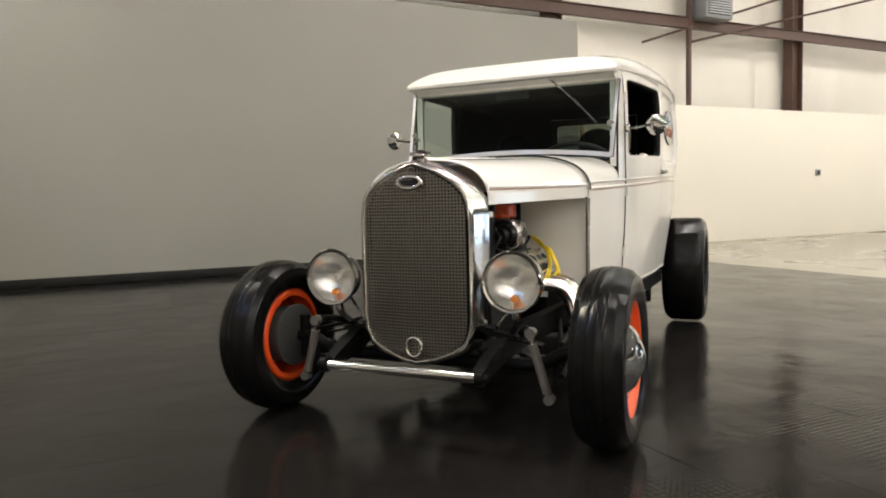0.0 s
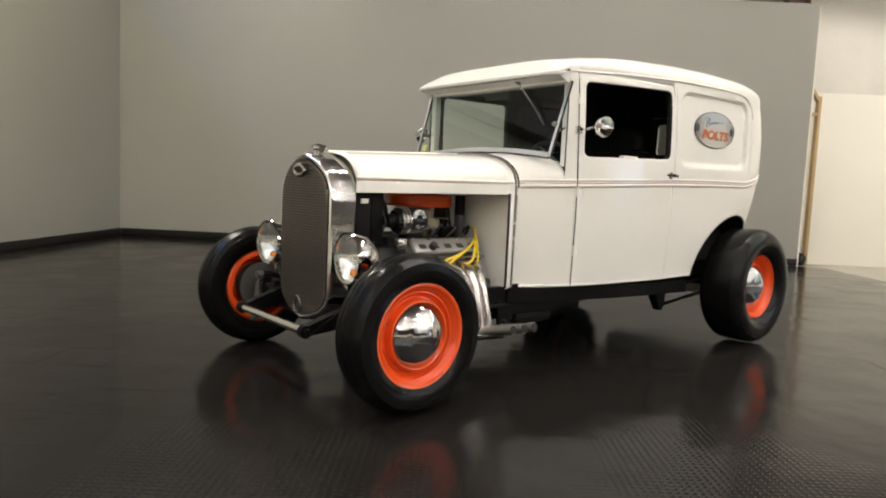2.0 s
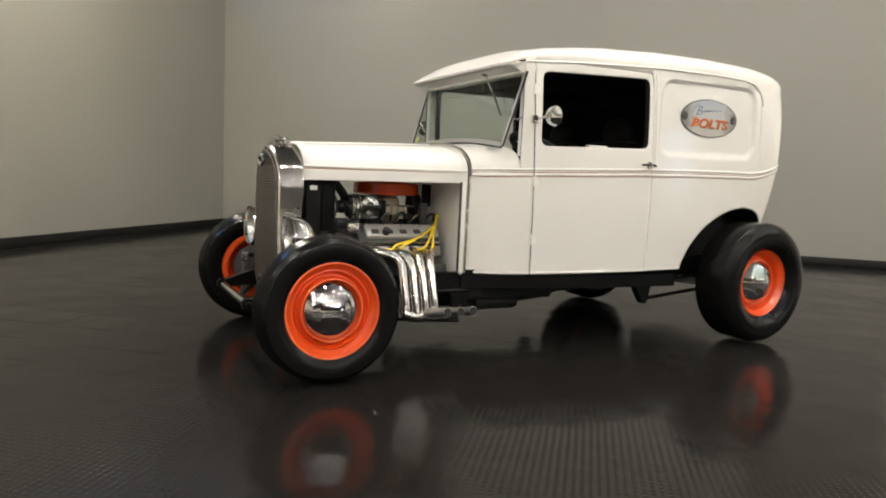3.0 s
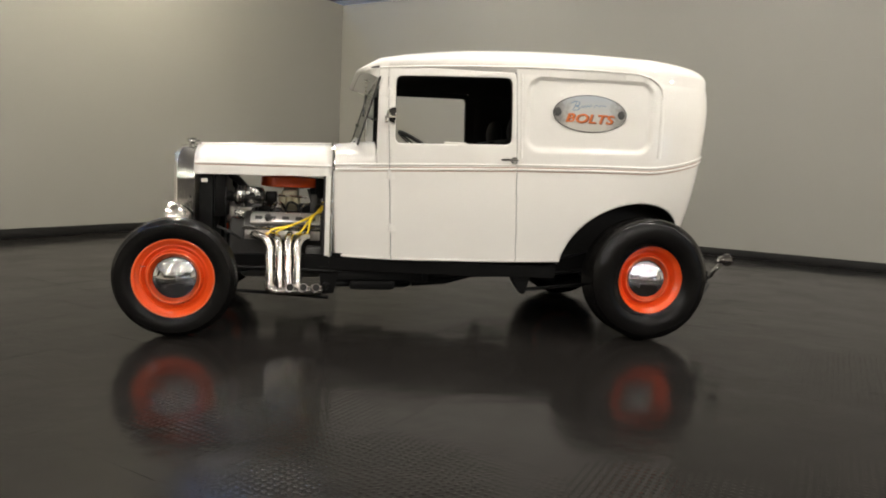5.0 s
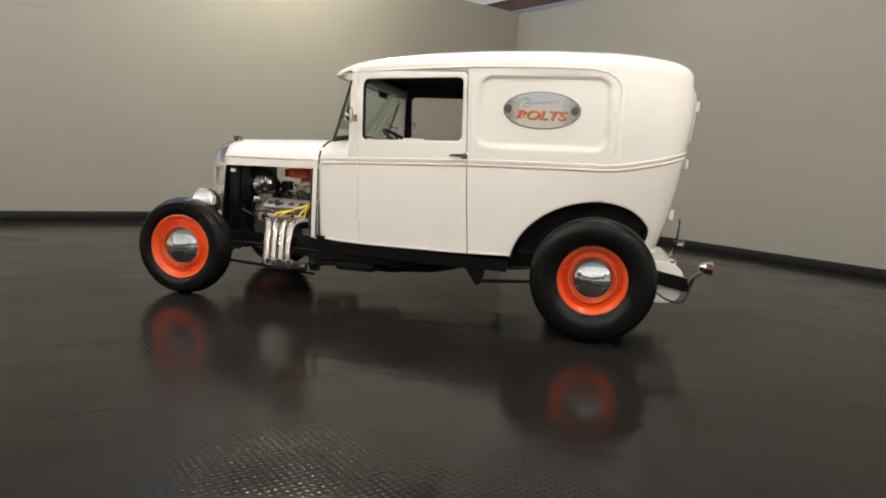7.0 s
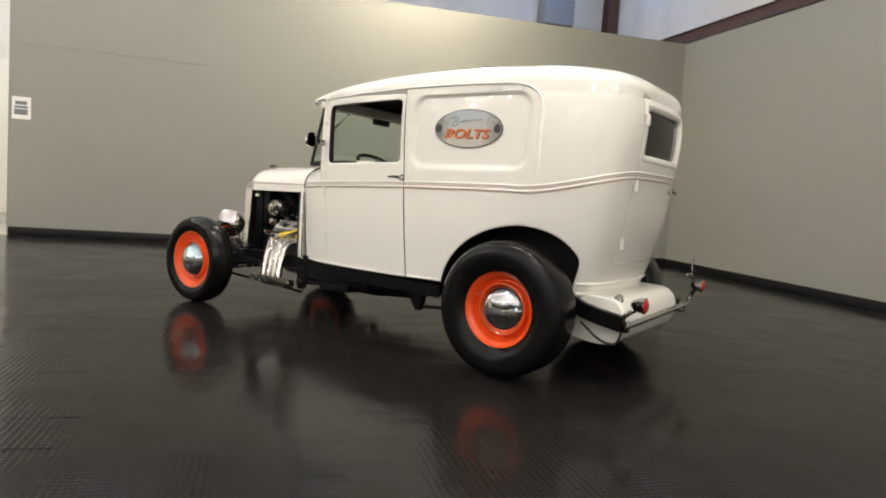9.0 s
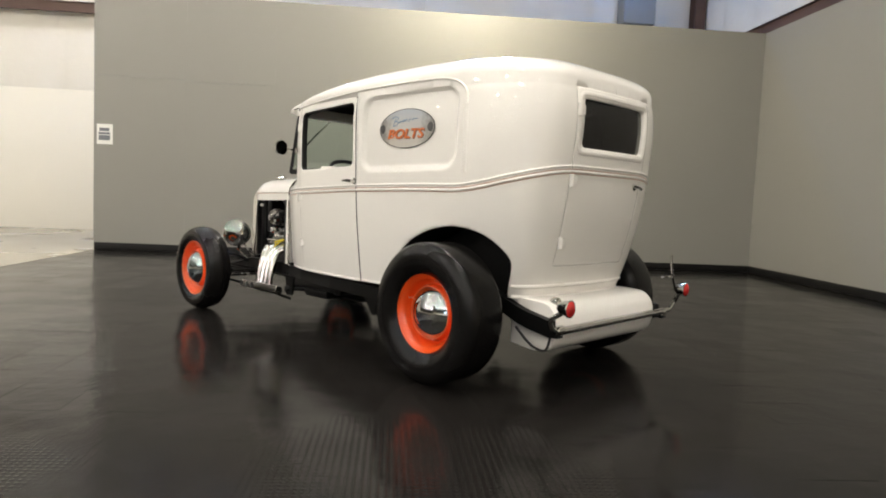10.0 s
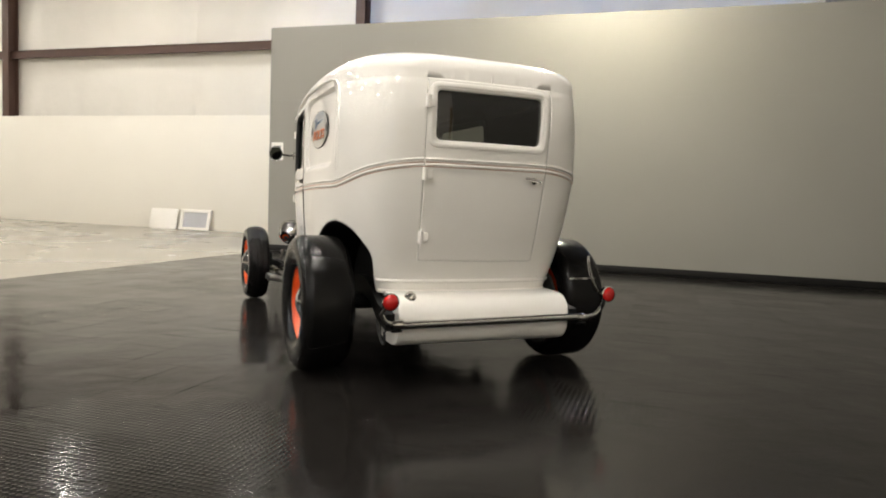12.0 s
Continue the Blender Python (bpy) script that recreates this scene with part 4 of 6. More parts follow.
part("badge_plate", turned([(0, 0), (0.047, 0), (0.044, -0.006), (0, -0.007)], 32, pose(-0.124, 0, 0.938) @ Matrix.Diagonal((1, 1, 0.46, 1)), "x"), INNER, shell_part, "dark oval badge plate")
bm = bmesh.new()
rows = []
for i in range(28):
    t = 2 * math.pi * i / 28
    c = Vector((-0.124, 0.031 * math.cos(t), 0.328 + 0.036 * math.sin(t)))
    rows.append([bm.verts.new(c + 0.007 * Vector((-math.sin(a), math.cos(a) * math.cos(t), math.cos(a) * math.sin(t)))) for a in [2 * math.pi * k / 8 for k in range(8)]])
for i in range(28):
    for k in range(8):
        bm.faces.new((rows[i][k], rows[(i + 1) % 28][k], rows[(i + 1) % 28][(k + 1) % 8], rows[i][(k + 1) % 8]))
bmesh.ops.recalc_face_normals(bm, faces=bm.faces)
part("crank_hole_ring", bm, CHROME, shell_part, "chrome crank hole ring")
part("radiator_cap", turned([(0, 0.032), (0.012, 0.032), (0.016, 0.028), (0.034, 0.026), (0.037, 0.020), (0.036, 0.010), (0.026, 0.006), (0.022, -0.012), (0.03, -0.016), (0, -0.016)], 24, pose(-0.035, 0, 1.030, 0, 0, 0), "z", flute=6, depth=0.0025), CHROME, shell_part, "chrome filler cap")
for sign in (-1, 1):
    part("bolt_hole", turned([(0, 0.0), (0.008, 0.0), (0.009, 0.002), (0, 0.003)], 14, pose(-0.004, sign * 0.2475, 0.715, 0, 0, 0 if sign > 0 else 180)), SEAM, shell_part, "dark bolt hole in the shell")
# fine grille of upright and level bars
grille = part("grille_backing", prism([(y * 0.86, z) for y, z in [(a, (b - 0.64) * 0.92 + 0.64) for a, b in SHELL] + [(-a, (b - 0.64) * 0.92 + 0.64) for a, b in SHELL[-2:0:-1]]], 0.004,
                                      Matrix(((0, 0, 1, -0.066), (1, 0, 0, 0), (0, 1, 0, 0), (0, 0, 0, 1)))), SEAM, CAR, "dark mesh behind the grille bars", smooth=False)
sh = np.array([(a * 0.895, (b - 0.64) * 0.932 + 0.64) for a, b in SHELL])
upper, lower = sh[:7], sh[7:]


def half_width(z):
    return float(np.interp(z, sh[::-1, 1], sh[::-1, 0]))


def z_span(y):
    return float(np.interp(abs(y), lower[::-1, 0], lower[::-1, 1])), float(np.interp(abs(y), upper[:, 0], upper[:, 1]))


for i in range(-16, 17):
    y = i * 0.0126
    z0, z1 = z_span(y)
    part("grille_bar", boxed(-0.1065 - 0.012 * (1 - abs(y) / 0.21), -0.0985 - 0.012 * (1 - abs(y) / 0.21), y - 0.0010, y + 0.0010, z0, z1), GRILLE_STEEL, grille, smooth=False)
z = 0.29
while z < 0.985:
    w = half_width(z)
    bm = bmesh.new()
    for s0, s1 in ((-1, 0), (0, 1)):
        a = [(-0.104 - 0.012 * (1 - abs(q) * w / 0.21), q * w) for q in (s0, s1)]
        vs = [bm.verts.new((x + dx, y, z + dz)) for (x, y) in a for dx, dz in ((-0.004, -0.0024), (0.004, -0.0024), (0.004, 0.0024), (-0.004, 0.0024))]
        for f in ((0, 1, 5, 4), (1, 2, 6, 5), (2, 3, 7, 6), (3, 0, 4, 7)):
            bm.faces.new([vs[k] for k in f])
    bmesh.ops.recalc_face_normals(bm, faces=bm.faces)
    part("grille_bar", bm, GRILLE_STEEL, grille, smooth=False)
    z += 0.0122
radiator = part("radiator", boxed(0.035, 0.115, -0.225, 0.225, 0.33, 0.90, 0.01), BLACK, CAR, "black radiator core with tanks")
for k in range(26):
    part("fin", boxed(0.115, 0.119, -0.20, 0.20, 0.37 + k * 0.019, 0.376 + k * 0.019), CAST, radiator, smooth=False)

# ---- windscreen, swung out at its foot ----
W_LOW, W_TOP = Vector((0.940, 0, 1.068)), Vector((1.052, 0, 1.440))
up_w = (W_TOP - W_LOW).normalized()
nrm_w = Vector((-up_w.z, 0, up_w.x))
WS = Matrix(((nrm_w.x, 0, up_w.x, W_LOW.x), (0, 1, 0, 0), (nrm_w.z, 0, up_w.z, W_LOW.z), (0, 0, 0, 1)))
H_W = (W_TOP - W_LOW).length
def flat_bar(pts, wide, deep=0.010):
    """A flat bar along points of the screen's plane; wide across it."""
    secs = []
    for i, (y, z) in enumerate(pts):
        (y0, z0), (y1, z1) = pts[max(0, i - 1)], pts[min(len(pts) - 1, i + 1)]
        n = Vector((z1 - z0, -(y1 - y0))).normalized() * (wide / 2)
        secs.append([WS @ Vector((d, y + k * n.x, z + k * n.y)) for d, k in ((-deep / 2, -1), (deep / 2, -0.7), (deep / 2, 0.7), (-deep / 2, 1))])
    bm = loft(secs, close=True, cap=True)
    front = (WS.to_3x3() @ Vector((1, 0, 0))).normalized()
    for f in bm.faces:
        f.normal_update()
        f.material_index = 0 if f.normal.dot(front) > 0.6 else 1
    return bm


screen = part("windscreen_frame", flat_bar([(-0.533, -0.008), (-0.548, H_W)], 0.024), [SCREEN_STEEL, SEAM], CAR, "polished metal windscreen frame", angle=30)
part("frame_post", flat_bar([(0.533, -0.008), (0.548, H_W)], 0.024), [SCREEN_STEEL, SEAM], screen, angle=30)
part("frame_top", flat_bar([(-0.548, H_W), (0.548, H_W)], 0.020), [SCREEN_STEEL, SEAM], screen, angle=30)
part("frame_foot", flat_bar([(y, 0.035 * (1 - (y / 0.53) ** 2)) for y in np.linspace(-0.53, 0.53, 25)], 0.034, 0.014), [SCREEN_STEEL, SEAM], screen, angle=30)
bm = bmesh.new()
lo = [bm.verts.new(WS @ Vector((0, y, 0.035 * (1 - (y / 0.53) ** 2)))) for y in np.linspace(-0.53, 0.53, 25)]
hi = [bm.verts.new(WS @ Vector((0, y, H_W))) for y in np.linspace(-0.548, 0.548, 25)]
for i in range(24):
    bm.faces.new((lo[i], lo[i + 1], hi[i + 1], hi[i]))
wg = part("pane", bm, SCREEN_GLASS, screen, "green tinted windscreen glass")
wg.visible_shadow = False
STICKER = shader("yellow_paper_sticker", (0.62, 0.58, 0.16), 0.6, vary=0.2, vary_scale=60)
stick = part("sticker", boxed(-0.0045, -0.0035, 0.468, 0.505, 0.035, 0.075), STICKER, screen, "small yellow sticker inside the glass", smooth=False)
stick.matrix_basis = WS
for sign in (-1, 1):
    part("swing_arm", tubed(smooth_path([WS @ Vector((0.01, sign * 0.535, 0.16)), Vector((1.02, sign * 0.52, 1.20)), Vector((1.06, sign * 0.53, 1.215))], 5), 0.006, 8), CHROME, screen)
    part("swing_knob", turned([(0, 0.02), (0.012, 0.018), (0.014, 0), (0, 0)], 12, Matrix.Translation(WS @ Vector((0.012, sign * 0.52, 0.16))), "x"), CHROME, screen)
# header above the glass, in the shade of the visor, and the front posts
part("header", boxed(1.045, 1.095, -0.535, 0.535, 1.430, 1.495, 0.008), PAINT, CAR, "cream white windscreen header")
for sign in (-1, 1):
    bm = bmesh.new()
    a = [(1.047, sign * 0.549), (1.10, sign * 0.558), (1.10, sign * 0.520), (1.052, sign * 0.508)]
    loft_pts = [[(x, y, z) for x, y in a] for z in (1.02, 1.25, 1.475)]
    part("front_post", loft(loft_pts, close=True, cap=True), PAINT, CAR, smooth=False)
    # loose end of the visor closed against the post
    tip = [(0.950, 0.540, 1.467), (1.00, 0.553, 1.482), (1.045, 0.553, 1.486), (1.045, 0.54, 1.43), (1.00, 0.535, 1.452)]
    bm = bmesh.new()
    vs = [bm.verts.new((x, sign * y, z)) for x, y, z in tip]
    bm.faces.new(vs)
    thick(part("visor_end", bm, PAINT, CAR, smooth=False), 0.006, 0.0)
# wiper
wiper = part("wiper_motor", turned([(0, 0.03), (0.012, 0.028), (0.014, 0), (0, 0)], 14, pose(1.012, -0.235, 1.455, 0, 0, 90), "y"), CHROME, CAR, "chrome wiper pivot")
part("wiper_arm", tubed([(1.000, -0.235, 1.452), (0.985, -0.32, 1.37), (0.975, -0.43, 1.262)], [0.005, 0.004, 0.0035], 8), DULL_CHROME, wiper)
part("wiper_blade", tubed([(0.985, -0.345, 1.352), (0.968, -0.46, 1.222)], 0.0055, 6), SEAM, wiper)
# mirrors
for sign in (-1, 1):
    m = pose(1.112, sign * 0.718, 1.215, 0, 0, -8 * sign)
    mir = part("mirror", turned([(0, -0.034), (0.016, -0.033), (0.031, -0.027), (0.044, -0.014), (0.049, 0.0), (0.051, 0.004), (0.048, 0.008), (0.045, 0.006)], 32, m, "x"), CHROME, CAR, "round chrome mirror on the door hinge")
    part("mirror_glass", turned([(0, 0.0055), (0.046, 0.0055), (0.046, 0.003), (0, 0.003)], 32, m, "x"), CHROME, mir, "mirror glass")
    part("arm", tubed(smooth_path([(1.100, sign * 0.575, 1.205), (1.096, sign * 0.62, 1.205), (1.086, sign * 0.68, 1.212), (1.088, sign * 0.718, 1.215)], 5), 0.0065, 8), CHROME, mir)
    part("clamp", boxed(1.082, 1.108, sign * 0.580 - 0.014, sign * 0.580 + 0.014, 1.185, 1.225, 0.004), CHROME, mir)


# ---- wheels ----
def tyre_bm(R, r, w, ribs):
    """Outside at +y. R outer radius, r bead radius, w width."""
    h = w / 2
    prof = [(r, -h * 0.70), (r + 0.012, -h * 0.80), (r + 0.30 * (R - r), -h * 0.985), (r + 0.55 * (R - r), -h), (r + 0.74 * (R - r), -h * 0.95), (R - 0.028, -h * 0.86), (R - 0.013, -h * 0.72)]
    n = ribs
    for i in range(n):
        a, b = -h * 0.62 + 1.24 * h * i / n, -h * 0.62 + 1.24 * h * (i + 1) / n
        crown_r = lambda y: R - 0.009 * (y / (0.62 * h)) ** 2
        g = 0.002
        prof += [(crown_r(a), a + g), (crown_r(b), b - g)]
        if i < n - 1:
            prof += [(crown_r(b) - (0.0014 if w < 0.2 else 0.0003), b - g * 0.5), (crown_r(b) - (0.0014 if w < 0.2 else 0.0003), b + g * 0.5)]
    prof += [(rr, -y) for rr, y in prof[6::-1]]
    return turned(prof, 88)


def rim_bm(r, out, deep, w):
    """Steel disc wheel; out: where its lip lies, deep: how far the disc is set back."""
    o = out
    prof = [(r - 0.03, o - w), (r - 0.01, o - w), (r + 0.004, o - w + 0.012), (r - 0.012, o - w + 0.03), (r - 0.020, o - 0.03), (r - 0.006, o - 0.010), (r + 0.006, o - 0.004), (r + 0.011, o + 0.004), (r + 0.007, o + 0.011),
            (r - 0.001, o + 0.009), (r - 0.005, o + 0.001), (r - 0.014, o - 0.006), (r - 0.024, o - 0.016), (r - 0.030, o - 0.5 * deep), (r - 0.036, o - deep + 0.006), (r - 0.046, o - deep - 0.004), (r - 0.052, o - deep - 0.003), (0.140, o - deep + 0.016), (0.136, o - deep + 0.026),
            (0.130, o - deep + 0.029), (0.125, o - deep + 0.024), (0.122, o - deep + 0.010), (0.112, o - deep + 0.004), (0.06, o - deep), (0, o - deep)]
    return turned(prof, 72)


def cap_bm(R, base):
    """Stepped foot and a full dome with a pressed ring and a raised crown."""
    prof = [(R, base - 0.012), (R + 0.003, base), (R + 0.002, base + 0.006), (R - 0.002, base + 0.010)]
    r, h = R - 0.002, 0.053
    ball = (r * r + h * h) / (2 * h)
    for k in range(1, 29):
        q = r * (1 - k / 28)
        s = q / r
        press = 0.0035 * max(0.0, 1 - (s / 0.42) ** 2) - 0.0026 * math.exp(-((s - 0.56) / 0.09) ** 2)
        prof.append((q, base + 0.010 + math.sqrt(ball * ball - q * q) - (ball - h) + press))
    return turned(prof, 64)


def wheel(name, x, y, R, z, width, tyre_y, rim_out, deep, cap_r, sign, ribs, cache={}):
    m = pose(x, sign * y, z, 0, 0, 0 if sign > 0 else 180)
    key = (R, width)
    if key not in cache:
        cache[key] = (rim_bm(0.196, rim_out, deep, rim_out - tyre_y + 0.36 * width), tyre_bm(R, 0.196, width, ribs), cap_bm(cap_r, rim_out - deep + 0.021))
        rim = part("wheel", cache[key][0], ORANGE, CAR, "orange painted steel wheel")
        rim.matrix_basis = m
        tyre = part("tyre", cache[key][1], RUBBER, rim, "black rubber tyre", angle=50)
        tyre.matrix_basis = pose(0, tyre_y, 0)
        part("hub_cap", cache[key][2], HUB_CHROME, rim, "domed chrome hub cap")
        part("valve", tubed([(0.15, rim_out - deep, 0.055), (0.157, rim_out - deep + 0.03, 0.058)], 0.004, 8), DULL_CHROME, rim)
        for rr, yy, tt in ((0.2035, rim_out + 0.010, 0.0042), (0.1325, rim_out - deep + 0.029, 0.0036)):
            ring = [(rr + tt * math.cos(a), yy + tt * math.sin(a)) for a in [2 * math.pi * q / 8 for q in range(9)]]
            part("rim_edge", turned(ring, 72), RIM_EDGE, rim, "glossy orange rim edge with its highlight painted paler")
        for k in range(3):
            t = 2 * math.pi * k / 3 + 0.4
            part("clip", boxed(-0.012, 0.012, rim_out - deep + 0.012, rim_out - deep + 0.020, 0.132, 0.142, 0.002, Matrix.Rotation(t, 4, "Y")), ORANGE, rim)
        cache[key] = rim
    else:
        copy_thing(cache[key], m)


for sign in (-1, 1):
    wheel("wheel", 0.0, 0.0, 0.316, 0.316, 0.180, 0.702, 0.760, 0.030, 0.120, sign, 4)
    wheel("wheel", 2.629, 0.0, 0.362, 0.361, 0.265, 0.735, 0.815, 0.058, 0.127, sign, 1)

# ---- chassis ----
frame_rail = None
for sign in (-1, 1):
    pts = smooth_path([(-0.245, sign * 0.300, 0.272), (-0.12, sign * 0.305, 0.300), (0.10, sign * 0.325, 0.345), (0.45, sign * 0.365, 0.355), (0.85, sign * 0.405, 0.365), (1.6, sign * 0.43, 0.362), (2.15, sign * 0.44, 0.37), (2.45, sign * 0.45, 0.44),
                       (2.75, sign * 0.47, 0.44), (2.98, sign * 0.49, 0.372), (3.175, sign * 0.505, 0.338)], 6)
    hh = [0.020 + 0.026 * min(1, i / 10) for i in range(len(pts))]
    hh = [h if i < len(pts) - 12 else 0.040 for i, h in enumerate(hh)]
    secs = [[(p.x, p.y - 0.022, p.z - h), (p.x, p.y + 0.022, p.z - h), (p.x, p.y + 0.022, p.z + h), (p.x, p.y - 0.022, p.z + h)] for p, h in zip(pts, hh)]
    rail = part("frame_rail", loft(secs, close=True, cap=True), BLACK, CAR, "black steel frame rail", smooth=False)
    # apron under the body sill
    secs = [[(x, sign * (w - 0.014), 0.33), (x, sign * (w - 0.002), 0.33), (x, sign * w, 0.402), (x, sign * (w - 0.014), 0.402)] for x, w in
            ((0.80, 0.436), (1.045, 0.500), (1.5, 0.582), (1.8, 0.610), (2.12, 0.628))]
    part("splash_apron", loft(secs, close=True, cap=True), BLACK, rail, smooth=False)
    # running board bracket and the rods behind it
    bm = prism([(1.85, 0.34), (1.985, 0.34), (1.955, 0.225), (1.925, 0.225)], 0.05, Matrix(((1, 0, 0, 0), (0, 0, 1, sign * 0.56 - 0.025), (0, 1, 0, 0), (0, 0, 0, 1))), 0.004)
    part("bracket", bm, BLACK, rail)
    part("radius_rod", tubed([(1.93, sign * 0.55, 0.245), (2.60, sign * 0.52, 0.30)], 0.011, 8), BLACK, rail)
    part("radius_rod", tubed([(1.95, sign * 0.55, 0.325), (2.60, sign * 0.52, 0.40)], 0.011, 8), BLACK, rail)
    # horn gusset beside the spreader bar
    part("gusset", prism([(-0.235, 0.262), (-0.05, 0.29), (0.10, 0.33), (0.06, 0.372), (-0.10, 0.345)], 0.012, Matrix(((1, 0, 0, 0), (0, 0, 1, sign * 0.33 - 0.006), (0, 1, 0, 0), (0, 0, 0, 1)))), BLACK, rail, smooth=False)
bar = part("spreader_bar", tubed([(-0.252, -0.300, 0.270), (-0.252, 0.300, 0.270)], 0.0185, 20), SATIN, CAR, "chrome front spreader bar")
for sign in (-1, 1):
    part("bolt", turned([(0, 0.02), (0.012, 0.018), (0.016, 0.004), (0.022, 0.0), (0, 0.0)], 16, pose(-0.252, sign * 0.322, 0.270, 0, 0, 0 if sign > 0 else 180)), BLACK, bar)
    part("bush", turned([(0, 0.028), (0.027, 0.028), (0.029, 0.0), (0, 0.0)], 20, pose(-0.252, sign * 0.297, 0.270, 0, 0, 0 if sign > 0 else 180)), BLACK, bar)
# front axle with its spring and links
axle = part("front_axle", tubed(smooth_path([(0, -0.60, 0.316), (0, -0.54, 0.315), (0, -0.46, 0.275), (0, -0.36, 0.262), (0, 0.36, 0.262), (0, 0.46, 0.275), (0, 0.54, 0.315), (0, 0.60, 0.316)], 6), 0.026, 12), BLACK, CAR, "black dropped front axle")
for k in range(4):
    L = 0.46 - 0.09 * k
    part("spring_leaf", loft([[(x, y, 0.335 + 0.010 * k + 0.05 * (1 - (y / 0.46) ** 2)) for x, dz in ((-0.024, 0), (0.024, 0))] + [(x, y, 0.343 + 0.010 * k + 0.05 * (1 - (y / 0.46) ** 2)) for x in (0.024, -0.024)] for y in np.linspace(-L, L, 13)], close=True, cap=True), BLACK, axle, smooth=False)
part("tie_rod", tubed([(0.13, -0.56, 0.265), (0.13, 0.56, 0.265)], 0.012, 10), DULL_CHROME, axle)
for sign in (-1, 1):
    part("kingpin", tubed([(0.0, sign * 0.575, 0.235), (0.0, sign * 0.575, 0.405)], 0.024, 14), BLACK, axle)
    part("brake_drum", turned([(0, 0.05), (0.112, 0.05), (0.120, 0.045), (0.122, 0.0), (0.124, -0.012), (0.11, -0.018), (0.05, -0.022), (0, -0.03)], 36, pose(0, sign * 0.655, 0.316, 0, 0, 0 if sign > 0 else 180)), CAST, axle, "dark cast brake drum")
    part("backing_plate", turned([(0, 0.012), (0.120, 0.012), (0.130, 0.006), (0.130, 0.0), (0.05, -0.012), (0, -0.014)], 40, pose(0, sign * 0.622, 0.316, 0, 0, 0 if sign > 0 else 180)), CAST, axle, "dark brake backing plate")
    part("steering_arm", tubed(smooth_path([(0.0, sign * 0.58, 0.28), (0.07, sign * 0.575, 0.268), (0.13, sign * 0.56, 0.265)], 4), 0.014, 8), BLACK, axle)
    part("hairpin", tubed(smooth_path([(0.02, sign * 0.52, 0.345), (0.45, sign * 0.47, 0.335), (0.86, sign * 0.42, 0.315)], 5), 0.0105, 8), BLACK, axle)
    part("hairpin", tubed(smooth_path([(0.02, sign * 0.52, 0.225), (0.45, sign * 0.455, 0.190), (0.80, sign * 0.42, 0.158)], 5), 0.0105, 8), BLACK, axle)
    shock = part("shock_absorber", tubed([(-0.105, sign * 0.445, 0.395), (-0.105, sign * 0.455, 0.330)], 0.011, 12), DULL_CHROME, CAR, "pale grey tube shock absorber")
    part("tube", tubed([(-0.105, sign * 0.450, 0.365), (-0.10, sign * 0.500, 0.195)], 0.0155, 16), GREY_SHOCK, shock)
    part("eye", turned([(0, 0.017), (0.018, 0.017), (0.018, -0.017), (0, -0.017)], 16, pose(-0.10, sign * 0.507, 0.175, 0, 0, 90)), GREY_SHOCK, shock)
    part("eye", turned([(0, 0.017), (0.019, 0.017), (0.019, -0.017), (0, -0.017)], 16, pose(-0.105, sign * 0.445, 0.405, 0, 0, 90)), GREY_SHOCK, shock)
    part("mount", tubed(smooth_path([(-0.09, sign * 0.43, 0.41), (-0.02, sign * 0.40, 0.40), (0.06, sign * 0.35, 0.36)], 4), 0.014, 8), BLACK, shock)
    part("lower_mount", tubed([(-0.10, sign * 0.50, 0.175), (0.0, sign * 0.50, 0.27)], 0.012, 8), BLACK, shock)
for sign in (-1, 1):
    part("hairpin_bracket", prism([(0.74, 0.34), (0.86, 0.34), (0.83, 0.185), (0.76, 0.180)], 0.02, Matrix(((1, 0, 0, 0), (0, 0, 1, sign * 0.42 - 0.01), (0, 1, 0, 0), (0, 0, 0, 1))), 0.003), BLACK, axle)
part("drag_link", tubed([(0.10, -0.50, 0.29), (0.72, -0.33, 0.37)], 0.010, 8), BLACK, axle)
# rear axle and belly
rear_axle = part("rear_axle", tubed([(2.629, -0.62, 0.361), (2.629, 0.62, 0.361)], 0.042, 14), BLACK, CAR, "black rear axle with centre housing")
part("differential", turned([(0, 0.14), (0.07, 0.12), (0.13, 0.06), (0.145, 0), (0.13, -0.06), (0.07, -0.12), (0, -0.14)], 24, pose(2.629, 0, 0.361)), BLACK, rear_axle)
part("drive_shaft", tubed([(1.25, 0, 0.33), (2.52, 0, 0.355)], 0.036, 14), BLACK, rear_axle)
for sign in (-1, 1):
    part("brake_drum", turned([(0, 0.05), (0.135, 0.05), (0.142, 0.04), (0.144, 0.0), (0.12, -0.02), (0, -0.03)], 36, pose(2.629, sign * 0.665, 0.361, 0, 0, 0 if sign > 0 else 180)), CAST, rear_axle)
    part("backing_plate", turned([(0, 0.012), (0.182, 0.010), (0.188, 0.004), (0.186, -0.004), (0.12, -0.014), (0, -0.016)], 36, pose(2.629, sign * 0.618, 0.361, 0, 0, 0 if sign > 0 else 180)), CAST, rear_axle)
gearbox = part("gearbox", boxed(0.78, 1.34, -0.17, 0.17, 0.170, 0.42, 0.05), BLACK, CAR, "black gearbox under the floor")
part("tail_housing", loft([[(x, y * k, 0.31 + (z - 0.31) * k) for y, z in ((-0.16, 0.18), (0.16, 0.18), (0.16, 0.40), (-0.16, 0.40))] for x, k in ((1.33, 0.95), (1.55, 0.85), (1.80, 0.42))], close=True, cap=True), BLACK, gearbox)
